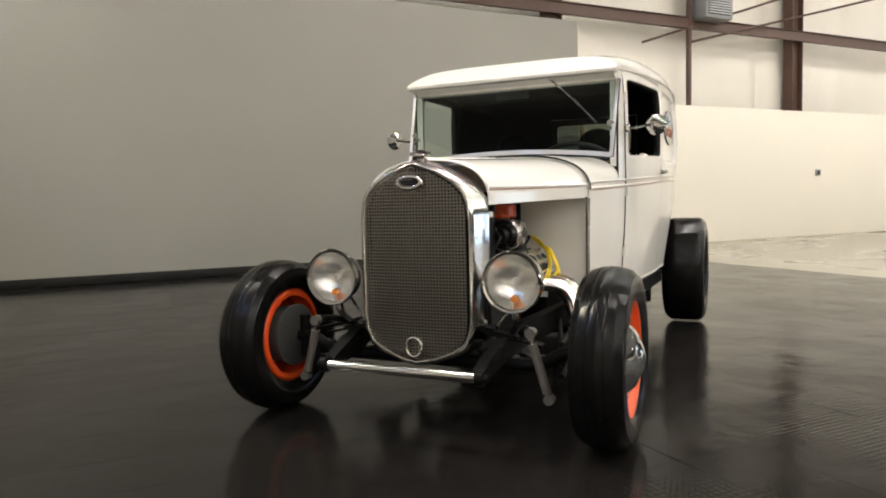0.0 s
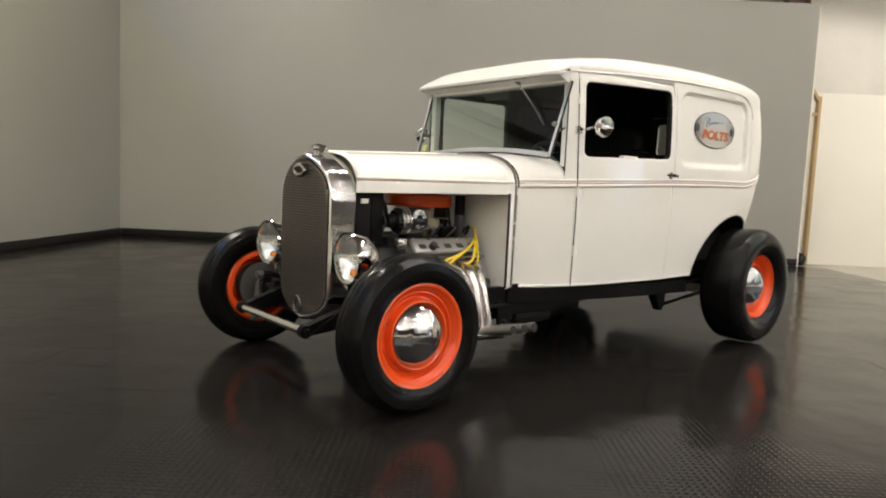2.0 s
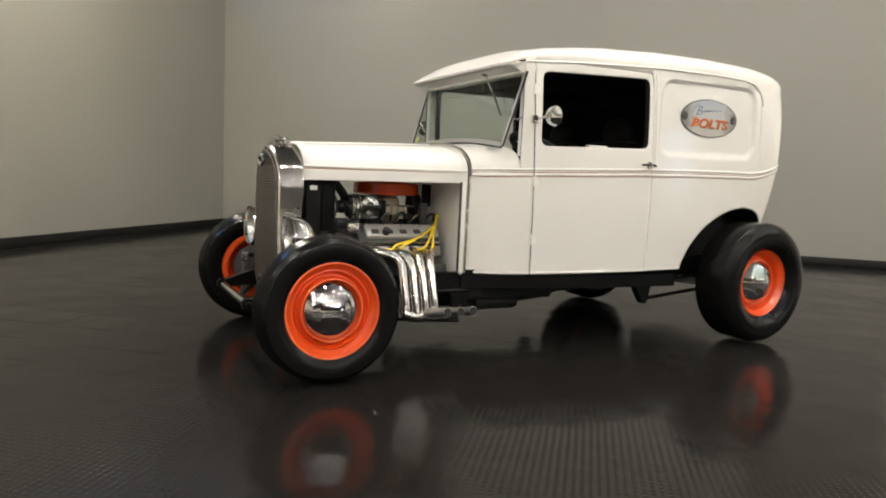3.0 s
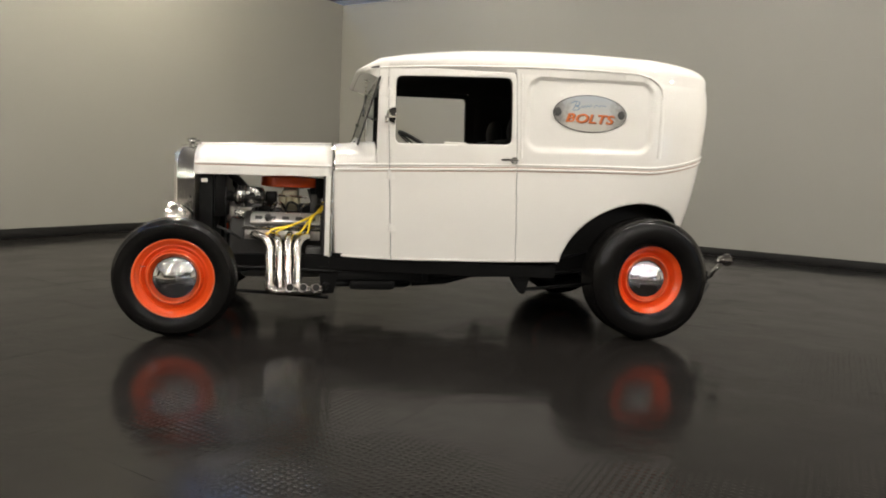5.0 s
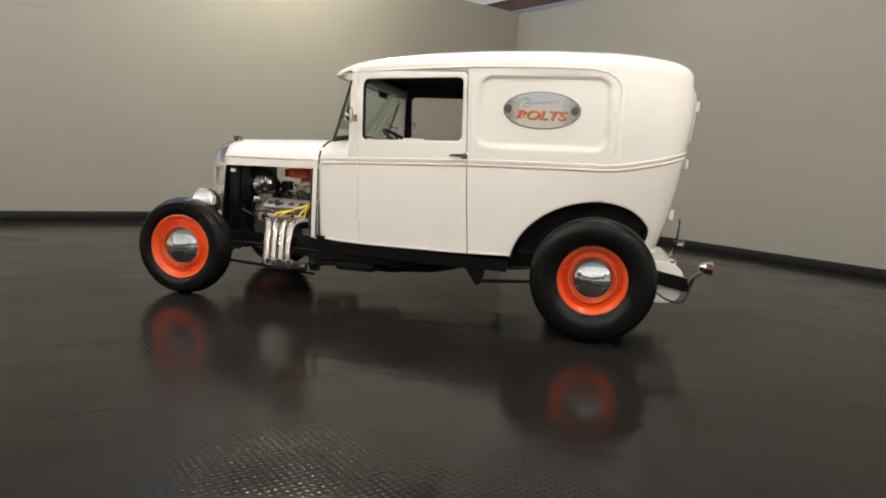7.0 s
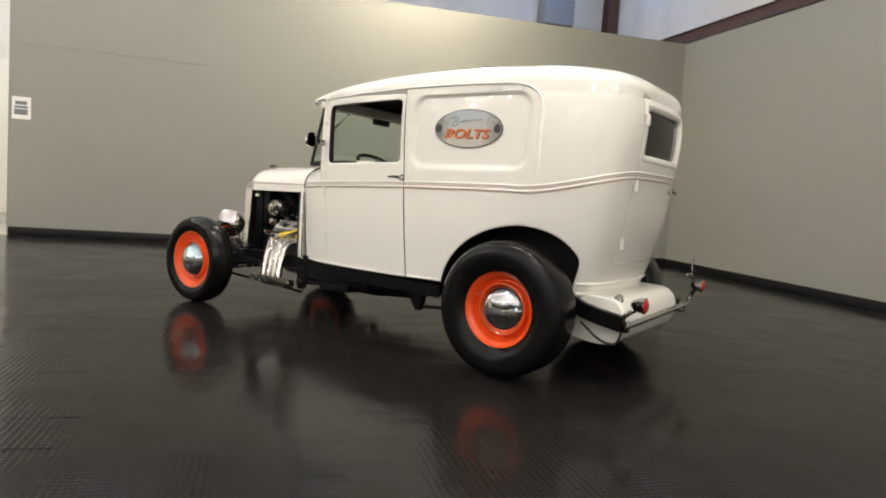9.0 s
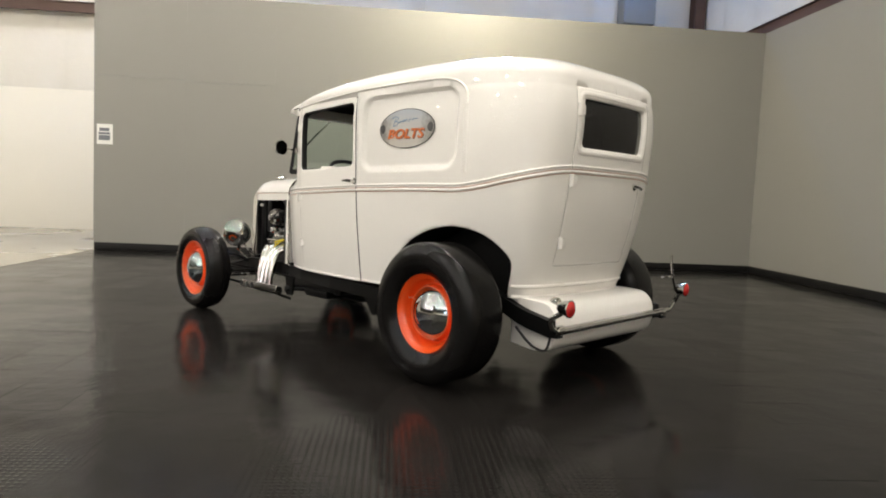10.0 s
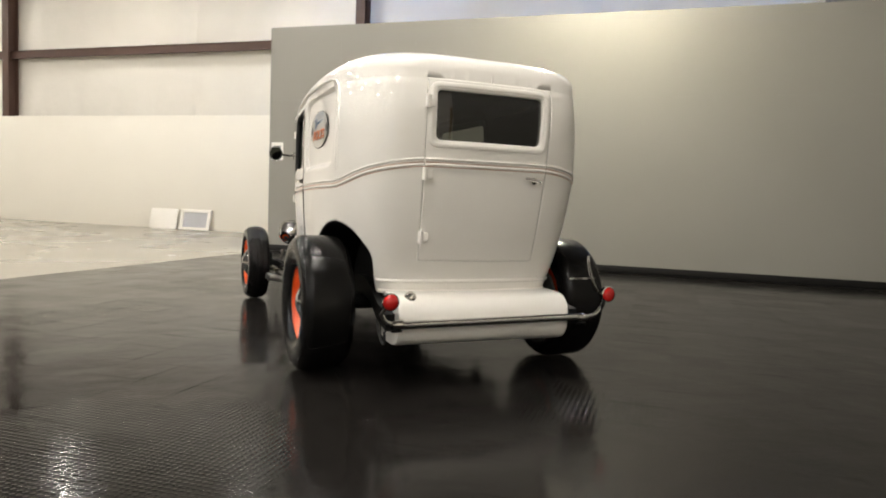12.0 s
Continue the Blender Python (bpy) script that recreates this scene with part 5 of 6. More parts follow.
for sign in (-1, 1):
    mf = part("muffler", boxed(0.92, 1.20, sign * 0.30 - 0.09, sign * 0.30 + 0.09, 0.196, 0.275, 0.028), TUB_BLACK, CAR, "black flat muffler")
    part("heat_shield", boxed(0.79, 1.36, sign * 0.33 - 0.09, sign * 0.33 + 0.09, 0.262, 0.335, 0.012), TUB_BLACK, mf)
    part("tail_pipe", tubed(smooth_path([(1.18, sign * 0.30, 0.24), (1.5, sign * 0.32, 0.29), (1.95, sign * 0.33, 0.31)], 5), 0.022, 12), TUB_BLACK, mf)
    part("head_pipe", tubed(smooth_path([(0.77, sign * 0.45, 0.225), (0.81, sign * 0.40, 0.235), (0.94, sign * 0.33, 0.240)], 4), 0.022, 12), TUB_BLACK, mf)
    part("hanger", boxed(1.30, 1.395, sign * 0.40 - 0.012, sign * 0.40 + 0.012, 0.255, 0.34, 0.006), TUB_BLACK, mf)
part("floor_pan", boxed(0.81, 2.98, -0.44, 0.44, 0.405, 0.425), BLACK, CAR, "black car floor pan", smooth=False)

# black inner fenders within the rear arches
for sign in (-1, 1):
    rimline = [skin(s, z, -0.004) for s, z in ARCH if z > 0.40]
    secs = []
    for f in (0.0, 0.05, 0.5, 1.0):
        secs.append([Vector((p.x + 0.012 * f * (1 if p.x < 2.6 else -1), sign * (p.y + (0.40 - p.y) * f), p.z)) for p in rimline])
    bm = loft(secs)
    tub = part("inner_fender", bm, TUB_BLACK, CAR, "black inner fender of the rear wheel")
    thick(tub, 0.006, 0.0)
    inner = [(p.x, p.z) for p in secs[-1]]
    part("tub_wall", prism(inner + [(2.95, 0.40), (2.135, 0.40)], 0.006, Matrix(((1, 0, 0, 0), (0, 0, 1, sign * 0.40 - 0.003), (0, 1, 0, 0), (0, 0, 0, 1)))), TUB_BLACK, tub, smooth=False)

# ---- headlamps ----
HY, HZ = 0.374, 0.578
for sign in (-1, 1):
    m = pose(-0.080, sign * HY, HZ, 0, 0, 3 * sign)
    lamp = part("headlamp", turned([(0, 0.124), (0.022, 0.122), (0.050, 0.112), (0.080, 0.086), (0.098, 0.054), (0.106, 0.025), (0.108, 0.0), (0.112, -0.004), (0.113, -0.014), (0.108, -0.022), (0.101, -0.020), (0.100, -0.006)], 56, m, "x"), CHROME, CAR, "round chrome headlamp with a clear lens")
    part("reflector", turned([(0.098, -0.004), (0.085, 0.02), (0.06, 0.045), (0.03, 0.06), (0, 0.064)], 40, m, "x"), LAMP_SILVER, lamp)
    part("bulb", turned([(0, 0.012), (0.010, 0.016), (0.014, 0.035), (0.008, 0.06), (0, 0.06)], 16, m, "x"), PLASTIC, lamp)
    part("turn_bulb", turned([(0, 0.0), (0.012, 0.004), (0.014, 0.02), (0.008, 0.035), (0, 0.035)], 16, m @ pose(0, 0, -0.062), "x"), AMBER, lamp, "amber turn signal bulb")
    prof = [(0.1005, -0.014), (0.09, -0.020), (0.06, -0.028), (0.03, -0.032), (0, -0.033)]
    g = part("lens", turned(prof, 56, m, "x"), LENS_GLASS, lamp, "clear glass lens")
    g.visible_shadow = False
    part("stalk", tubed(smooth_path([(-0.045, sign * HY, HZ - 0.108), (-0.035, sign * (HY - 0.005), HZ - 0.15), (0.0, sign * (HY - 0.03), 0.385), (0.03, sign * 0.33, 0.36)], 5), [0.016] * 5 + [0.012] * 11, 10), CHROME, lamp)
    part("conduit", tubed(smooth_path([(0.02, sign * HY, HZ - 0.07), (0.0, sign * (HY - 0.07), HZ - 0.15), (0.01, sign * (HY - 0.10), HZ - 0.20), (0.06, sign * (HY - 0.08), 0.36)], 5), 0.0055, 8), DULL_CHROME, lamp)

# ---- engine ----
engine = part("engine_block", boxed(0.20, 0.76, -0.17, 0.17, 0.34, 0.60, 0.03), CAST, CAR, "vee engine with chrome covers and an orange air cleaner")
part("oil_pan", boxed(0.26, 0.76, -0.11, 0.11, 0.22, 0.345, 0.03), CAST, engine)
for sign in (-1, 1):
    tilt = pose(0.537, sign * 0.222, 0.572, -42 * sign, 0, 0)
    part("cylinder_head", boxed(-0.24, 0.215, -0.075, 0.075, -0.05, 0.030, 0.012, tilt), CAST, engine)
    cover = part("valve_cover", boxed(-0.205, 0.205, -0.044, 0.044, 0.030, 0.056, 0.010, tilt), BRIGHT_ALLOY, engine, "bright valve cover with dark slots")
    for k in range(5):
        part("slot", boxed(-0.020, 0.020, -0.014, 0.014, 0.0562, 0.0582, 0.0, tilt @ pose(-0.155 + 0.078 * k, 0.012 * sign, 0)), SEAM, cover, "dark slot", smooth=False)
        part("cover_bolt", turned([(0, 0.008), (0.006, 0.007), (0.007, 0.0), (0, 0)], 8, tilt @ pose(-0.19 + 0.095 * k, -0.03 * sign, 0.056), "z"), DULL_CHROME, cover)
    part("cover_cap", turned([(0, 0.028), (0.018, 0.026), (0.020, 0.0), (0, 0)], 16, tilt @ pose(-0.10, 0.02 * sign, 0.056), "z"), SEAM, cover)
    part("plug_shield", tubed([(0.295, sign * 0.312, 0.549), (0.742, sign * 0.312, 0.554)], 0.0065, 10), CHROME, engine, "thin chrome heat shield rod")
    # headers: four chrome pipes that draw together, slant out and down into a short collector
    pipes = part("exhaust_header", boxed(0.305, 0.742, sign * 0.300 - 0.005, sign * 0.300 + 0.005, 0.480, 0.535, 0.004), HEADER_STEEL, CAR, "chrome exhaust header of four pipes")
    for k in range(4):
        x0, x1 = 0.352 + 0.108 * k, 0.459 + 0.0515 * k
        path = smooth_path([(x0, sign * 0.298, 0.508), (x0 + (x1 - x0) * 0.30, sign * 0.345, 0.508), (x0 + (x1 - x0) * 0.75, sign * 0.400, 0.494), (x1, sign * 0.435, 0.452), (x1 + 0.002, sign * 0.455, 0.39), (x1 + 0.005, sign * 0.478, 0.30), (x1 + 0.009, sign * 0.492, 0.225)], 6)
        part("pipe", tubed(path, [0.026] * 6 + [0.0235] * (len(path) - 6), 16), SATIN, pipes, "chrome exhaust pipe")
    low = smooth_path([(0.459, sign * 0.484, 0.262), (0.466, sign * 0.492, 0.226), (0.500, sign * 0.494, 0.210), (0.60, sign * 0.494, 0.210), (0.69, sign * 0.492, 0.212), (0.76, sign * 0.488, 0.216)], 5)
    part("collector", tubed(low, [0.024] * 5 + [0.028] * (len(low) - 5), 18), SATIN, pipes)
    # three open stubs that point out to the side
    for x in (0.588, 0.660, 0.728):
        run = [Vector((x - 0.012 + 0.012 * q, sign * (0.49 + 0.200 * q), 0.222 + 0.042 * q)) for q in (0, 0.4, 0.8, 0.84, 0.88, 1.0)]
        stub = part("outlet", tubed(run, [0.022, 0.020, 0.019, 0.0225, 0.0225, 0.0225], 20), HEADER_STEEL, pipes, "open steel exhaust stub")
        ahead = (run[-1] - run[0]).normalized()
        # dark disc on the end, coloured as the shade inside the pipe
        part("mouth", tubed([run[-1] - 0.002 * ahead, run[-1] + 0.004 * ahead], 0.0195, 20), INNER, stub, "dark disc for the shade in the outlet mouth")
part("intake_manifold", boxed(0.30, 0.70, -0.10, 0.10, 0.59, 0.635, 0.02), CAST, engine)
part("carburettor", boxed(0.50, 0.605, -0.075, 0.075, 0.635, 0.775, 0.02), PALE_CAST, engine, "pale cast carburettor")
for dx, dy in ((-0.05, -0.09), (0.05, -0.09), (0.0, -0.10)):
    part("float_bowl", turned([(0, 0.05), (0.026, 0.045), (0.030, 0.0), (0.024, -0.01), (0, -0.012)], 14, pose(0.552 + dx * 0.8, dy, 0.685), "z"), PALE_CAST, engine)
part("linkage", tubed([(0.44, -0.115, 0.735), (0.66, -0.115, 0.728)], 0.005, 8), DULL_CHROME, engine)
part("fuel_line", tubed(smooth_path([(0.36, -0.12, 0.64), (0.42, -0.14, 0.72), (0.50, -0.12, 0.74)], 5), 0.005, 8), DULL_CHROME, engine)
part("air_cleaner", turned([(0, 0.075), (0.02, 0.075), (0.03, 0.068), (0.16, 0.064), (0.176, 0.056), (0.178, 0.008), (0.172, 0.0), (0.09, -0.01), (0, -0.01)], 48, pose(0.548, 0, 0.788), "z"), ORANGE, engine, "round orange air cleaner")
alt = part("alternator", turned([(0, 0.10), (0.045, 0.098), (0.058, 0.085), (0.062, 0.06), (0.062, 0.0), (0.060, -0.055), (0.045, -0.072), (0, -0.075)], 28, pose(0.312, -0.225, 0.725), "x"), GLOSS_BLACK, engine, "glossy black alternator with bright bands")
part("pulley", turned([(0, 0.045), (0.034, 0.045), (0.028, 0.035), (0.034, 0.025), (0.03, 0.0), (0, 0.0)], 24, pose(0.195, -0.225, 0.725), "x"), BLACK, alt)
part("end_plate", turned([(0.020, 0.0), (0.044, 0.0), (0.046, 0.006), (0.020, 0.010)], 20, pose(0.345, -0.276, 0.735, 0, 0, 180)), DULL_CHROME, alt, "small chrome cover")
for dx in (-0.050, -0.032, -0.014):
    part("rib", turned([(0.0615, 0.006), (0.0650, 0.004), (0.0650, -0.004), (0.0615, -0.006)], 28, pose(0.312 + dx, -0.225, 0.725), "x"), DULL_CHROME, alt, "bright cooling rib")
part("bracket", boxed(0.240, 0.300, -0.262, -0.230, 0.592, 0.646, 0.010), DULL_CHROME, engine, "bright alternator bracket")
part("pulley", turned([(0, 0.03), (0.075, 0.03), (0.066, 0.015), (0.075, 0.0), (0.05, -0.005), (0, -0.005)], 32, pose(0.155, 0, 0.42), "x"), DULL_CHROME, engine)
part("pulley", turned([(0, 0.03), (0.065, 0.03), (0.056, 0.015), (0.065, 0.0), (0.04, -0.005), (0, -0.005)], 32, pose(0.155, 0, 0.62), "x"), BLACK, engine)
part("belt", tubed([(0.172, 0.0, 0.69), (0.190, -0.205, 0.772), (0.190, -0.235, 0.72), (0.170, -0.07, 0.40), (0.170, 0.07, 0.40), (0.172, 0.066, 0.62), (0.172, 0.0, 0.69)], 0.006, 6), SEAM, engine)
part("fan", turned([(0, 0.01), (0.03, 0.01), (0.035, 0.0), (0, 0)], 16, pose(0.142, 0, 0.62), "x"), BLACK, engine)
for k in range(6):
    part("fan_blade", boxed(-0.003, 0.003, -0.024, 0.024, 0.03, 0.185, 0.002, pose(0.146, 0, 0.62) @ Matrix.Rotation(k * math.pi / 3, 4, "X") @ Matrix.Rotation(0.4, 4, "Z")), BLACK, engine)
part("shroud", boxed(0.118, 0.188, -0.218, 0.218, 0.60, 0.862, 0.01), BLACK, engine, "black fan shroud")
part("hose", tubed(smooth_path([(0.10, -0.10, 0.865), (0.19, -0.10, 0.855), (0.27, -0.08, 0.79), (0.31, -0.05, 0.70)], 6), 0.023, 14), SEAM, engine, "black radiator hose")
part("hose", tubed(smooth_path([(0.10, 0.12, 0.40), (0.18, 0.13, 0.40), (0.24, 0.10, 0.45)], 5), 0.021, 12), SEAM, engine)
part("distributor", turned([(0, 0.085), (0.03, 0.08), (0.042, 0.06), (0.045, 0.02), (0.035, 0.0), (0.025, -0.08), (0, -0.08)], 20, pose(0.715, 0.0, 0.715), "z"), SEAM, engine)
for sign in (-1, 1):
    for k in range(4):
        ex, ez = ((0.452, 0.520), (0.484, 0.512), (0.622, 0.522), (0.655, 0.512))[k]
        path = smooth_path([(0.768, sign * (0.18 + 0.008 * k), 0.690), (0.742, sign * 0.240, 0.668 - 0.006 * k), (0.712 - 0.008 * (3 - k), sign * 0.285, 0.640 - 0.006 * (3 - k)),
                            ((0.712 + ex) / 2, sign * 0.325, 0.592 - 0.006 * (3 - k)), (ex + 0.018, sign * 0.345, ez + 0.026), (ex, sign * 0.335, ez)], 6)
        wire = part("plug_wire", tubed(path, 0.0062, 8), YELLOW, engine, "yellow spark plug wire")
        part("boot", tubed([path[-1], path[-1] + Vector((-0.02, -sign * 0.03, -0.004))], 0.008, 8), YELLOW, wire)
part("coil", turned([(0, 0.07), (0.026, 0.07), (0.027, -0.05), (0, -0.05)], 18, pose(0.735, -0.12, 0.78), "z"), BLACK, engine)
part("battery_cable", tubed(smooth_path([(0.14, -0.215, 0.54), (0.20, -0.235, 0.52), (0.27, -0.20, 0.47)], 5), 0.008, 8), SEAM, engine)
for k, (x, y, z, dx, dy, dz) in enumerate(((0.40, -0.14, 0.645, 0.05, 0.03, 0.03), (0.45, -0.13, 0.66, 0.022, 0.02, 0.05), (0.655, -0.13, 0.655, 0.05, 0.025, 0.035), (0.70, -0.16, 0.68, 0.02, 0.02, 0.07), (0.445, -0.145, 0.715, 0.035, 0.03, 0.045))):
    part("fitting", boxed(x - dx, x + dx, y - dy, y + dy, z - dz, z + dz, 0.008), (BLACK, CAST)[k % 2], engine)
for k in range(5):
    x = 0.36 + 0.085 * k
    part("small_hose", tubed(smooth_path([(x, -0.15, 0.625), (x + 0.02, -0.19, 0.675 + 0.01 * (k % 3)), (x + 0.06, -0.17, 0.69), (x + 0.085, -0.12, 0.65)], 5), 0.0065, 8), (SEAM, DULL_CHROME)[k % 2], engine)
part("brace_strut", tubed([(0.70, -0.10, 0.66), (0.665, -0.10, 0.78)], 0.008, 8), SEAM, engine)
part("water_pump", boxed(0.165, 0.235, -0.06, 0.06, 0.56, 0.68, 0.02), ALLOY, engine)
part("steering_box", boxed(0.66, 0.75, -0.37, -0.29, 0.36, 0.45, 0.015), CAST, CAR, "dark steering box on the frame rail")
part("cross_tie", tubed([(0.13, 0.10, 0.86), (0.27, 0.13, 0.70)], 0.014, 8), BLACK, engine)
part("overflow_tank", boxed(0.050, 0.085, -0.246, -0.232, 0.803, 0.824, 0.003), PLASTIC, CAR, "small white tag box on the radiator side")

# ---- cabin ----
def seat(y):
    st = part("seat", boxed(1.42, 1.86, y - 0.23, y + 0.23, 0.52, 0.68, 0.05), LEATHER, CAR, "dark vinyl bucket seat")
    part("backrest", boxed(-0.07, 0.07, -0.22, 0.22, 0.0, 0.50, 0.055, pose(1.80, y, 0.66, 0, 12, 0)), LEATHER, st)
    bm = bmesh.new()
    bmesh.ops.create_uvsphere(bm, u_segments=20, v_segments=12, radius=1.0)
    for v in bm.verts:
        v.co = Vector((1.93 + v.co.x * 0.05, y + v.co.y * 0.12, 1.20 + v.co.z * 0.095))
    part("headrest", bm, LEATHER, st, "round dark headrest")
    part("seat_base", boxed(1.45, 1.83, y - 0.20, y + 0.20, 0.424, 0.525, 0.01), BLACK, st)


seat(-0.27)
seat(0.27)
bm = bmesh.new()
rows = []
WM = pose(1.36, -0.28, 1.058, 0, 31, 0)
for i in range(40):
    t = 2 * math.pi * i / 40
    c = Vector((0.185 * math.cos(t), 0.185 * math.sin(t), 0))
    rows.append([bm.verts.new(WM @ (c + 0.012 * (math.cos(a) * c.normalized() + math.sin(a) * Vector((0, 0, 1))))) for a in [2 * math.pi * k / 8 for k in range(8)]])
for i in range(40):
    for k in range(8):
        bm.faces.new((rows[i][k], rows[(i + 1) % 40][k], rows[(i + 1) % 40][(k + 1) % 8], rows[i][(k + 1) % 8]))
bmesh.ops.recalc_face_normals(bm, faces=bm.faces)
sw = part("steering_wheel", bm, SEAM, CAR, "dark steering wheel")
for k in range(3):
    t = 2 * math.pi * k / 3 + math.pi / 6
    part("spoke", tubed([WM @ Vector((0, 0, -0.03)), WM @ Vector((0.18 * math.cos(t), 0.18 * math.sin(t), 0))], 0.008, 8), DULL_CHROME, sw)
part("column", tubed([WM @ Vector((0, 0, -0.02)), Vector((0.98, -0.27, 0.72))], 0.02, 10), BLACK, sw)
part("dashboard", boxed(1.02, 1.10, -0.50, 0.50, 0.86, 1.035, 0.03), INNER, CAR, "dark dashboard")
part("cargo_floor", boxed(1.05, 3.00, -0.42, 0.42, 0.428, 0.445), INNER, CAR, "dark cabin carpet", smooth=False)
part("window_cloth", boxed(1.42, 1.55, -0.622, -0.592, 1.082, 1.098, 0.006), PLASTIC, CAR, "white lock tab on the window sill")
hold = part("interior_mirror", boxed(1.075, 1.09, -0.09, 0.09, 1.385, 1.425, 0.006), SEAM, CAR, "dark interior mirror")

# ---- tail ----
sec = catmull2([(2.88, 0.222), (3.00, 0.205), (3.095, 0.212), (3.145, 0.250), (3.163, 0.315), (3.160, 0.378), (3.130, 0.425), (3.07, 0.452), (2.88, 0.458)], 5)
secs = []
for y in [-0.455, -0.451, -0.441] + list(np.linspace(-0.40, 0.42, 9)) + [0.472, 0.482, 0.486]:
    k = 0.96 if y in (-0.455, 0.486) else (0.985 if y in (-0.451, 0.482) else 1.0)
    secs.append([(3.07 + (x - 3.07) * k, y, 0.33 + (z - 0.33) * k) for x, z in sec])
tank = part("fuel_tank", loft(secs, close=True, cap=True), PAINT, CAR, "white painted fuel tank with scuffed top", angle=45)
SCUFF = shader("brown_scuff", (0.60, 0.47, 0.31), 0.6, vary=0.3, vary_scale=60)
for y, w, d, a in ((0.03, 0.016, 0.010, 20), (0.05, 0.004, 0.020, -10), (-0.06, 0.05, 0.002, 4), (-0.17, 0.06, 0.0015, -3), (0.15, 0.04, 0.0015, 6)):
    part("scuff", boxed(-d, d, -w, w, 0.0, 0.0006, 0.0, pose(3.103, y, 0.4385, 0, 24, a)), SCUFF, tank, "brown paint scuff", smooth=False)
part("tank_seam", boxed(3.142, 3.156, -0.445, 0.476, 0.300, 0.306, 0.002), PAINT, tank)
rbar = part("rear_bar", tubed([(3.185, -0.480, 0.326), (3.185, 0.550, 0.336)], 0.0195, 18), CHROME, CAR, "chrome rear spreader bar")
for sign in (-1, 1):
    by = -0.478 if sign < 0 else 0.552
    part("bar_cap", turned([(0, 0.025), (0.016, 0.022), (0.022, 0.012), (0.024, 0.0), (0.024, -0.03), (0, -0.03)], 18, pose(3.185, by, 0.331, 0, 0, 0 if sign > 0 else 180)), CHROME, rbar)
    part("end_plate", boxed(3.145, 3.20, by - 0.026, by + 0.026, 0.296, 0.306, 0.002), BLACK, rbar)
    lx, ly, lz = (3.286, -0.546, 0.455) if sign < 0 else (3.262, 0.656, 0.464)
    m = pose(lx, ly, lz)
    tl = part("tail_lamp", turned([(0, -0.062), (0.012, -0.060), (0.026, -0.045), (0.036, -0.02), (0.0385, 0.0), (0.041, 0.004), (0.041, 0.010), (0.037, 0.012)], 32, m, "x"), CHROME, CAR, "chrome tail lamp with red lens")
    part("lens", turned([(0.0365, 0.010), (0.033, 0.016), (0.02, 0.022), (0, 0.024)], 32, m, "x"), RED_LENS, tl, "red tail lamp lens")
    part("arm", tubed(smooth_path([(3.185, by, 0.331), (3.190, by + 0.75 * (ly - by), 0.345), (3.200, ly + 0.012 * sign, 0.390), (lx - 0.03, ly, lz - 0.020)], 6), 0.0125, 12), CHROME, tl)
cap = part("filler_cap", turned([(0, 0.044), (0.014, 0.042), (0.024, 0.034), (0.030, 0.020), (0.0315, 0.006), (0.035, 0.004), (0.036, -0.004), (0.034, -0.012), (0, -0.014)], 28, pose(3.090, -0.378, 0.430, 0, 16, 0), "z"), SATIN, CAR, "domed chrome filler cap on the tank")
part("neck", turned([(0.028, 0.0), (0.028, -0.03), (0, -0.03)], 20, pose(3.087, -0.378, 0.423, 0, 16, 0), "z"), CHROME, cap)
part("tail_cable", tubed(smooth_path([(3.185, -0.535, 0.30), (3.15, -0.525, 0.235), (3.06, -0.515, 0.245), (2.95, -0.50, 0.315)], 6), 0.0065, 8), SEAM, CAR, "black tail lamp cable")
br = part("plate_bracket", boxed(3.215, 3.225, 0.450, 0.600, 0.538, 0.546, 0.001), DULL_CHROME, CAR, "thin metal bracket above the tail lamp")
part("rod", tubed(smooth_path([(3.222, 0.625, 0.465), (3.222, 0.585, 0.53), (3.222, 0.560, 0.60), (3.222, 0.553, 0.66)], 5), 0.007, 10), CHROME, br)

# ---- oval sign on the panel ----
SIGN = skin(SX(2.258), 1.298)
n_s = skin_normal(SX(2.258), 1.298)
n_s = Vector((n_s.x, -n_s.y, n_s.z)).normalized()
right_s = Vector((0, 0, 1)).cross(n_s).normalized()
up_s = n_s.cross(right_s)
SM = Matrix(((right_s.x, up_s.x, n_s.x, SIGN.x), (right_s.y, up_s.y, n_s.y, -SIGN.y), (right_s.z, up_s.z, n_s.z, SIGN.z), (0, 0, 0, 1))) @ pose(0, 0, 0.001)


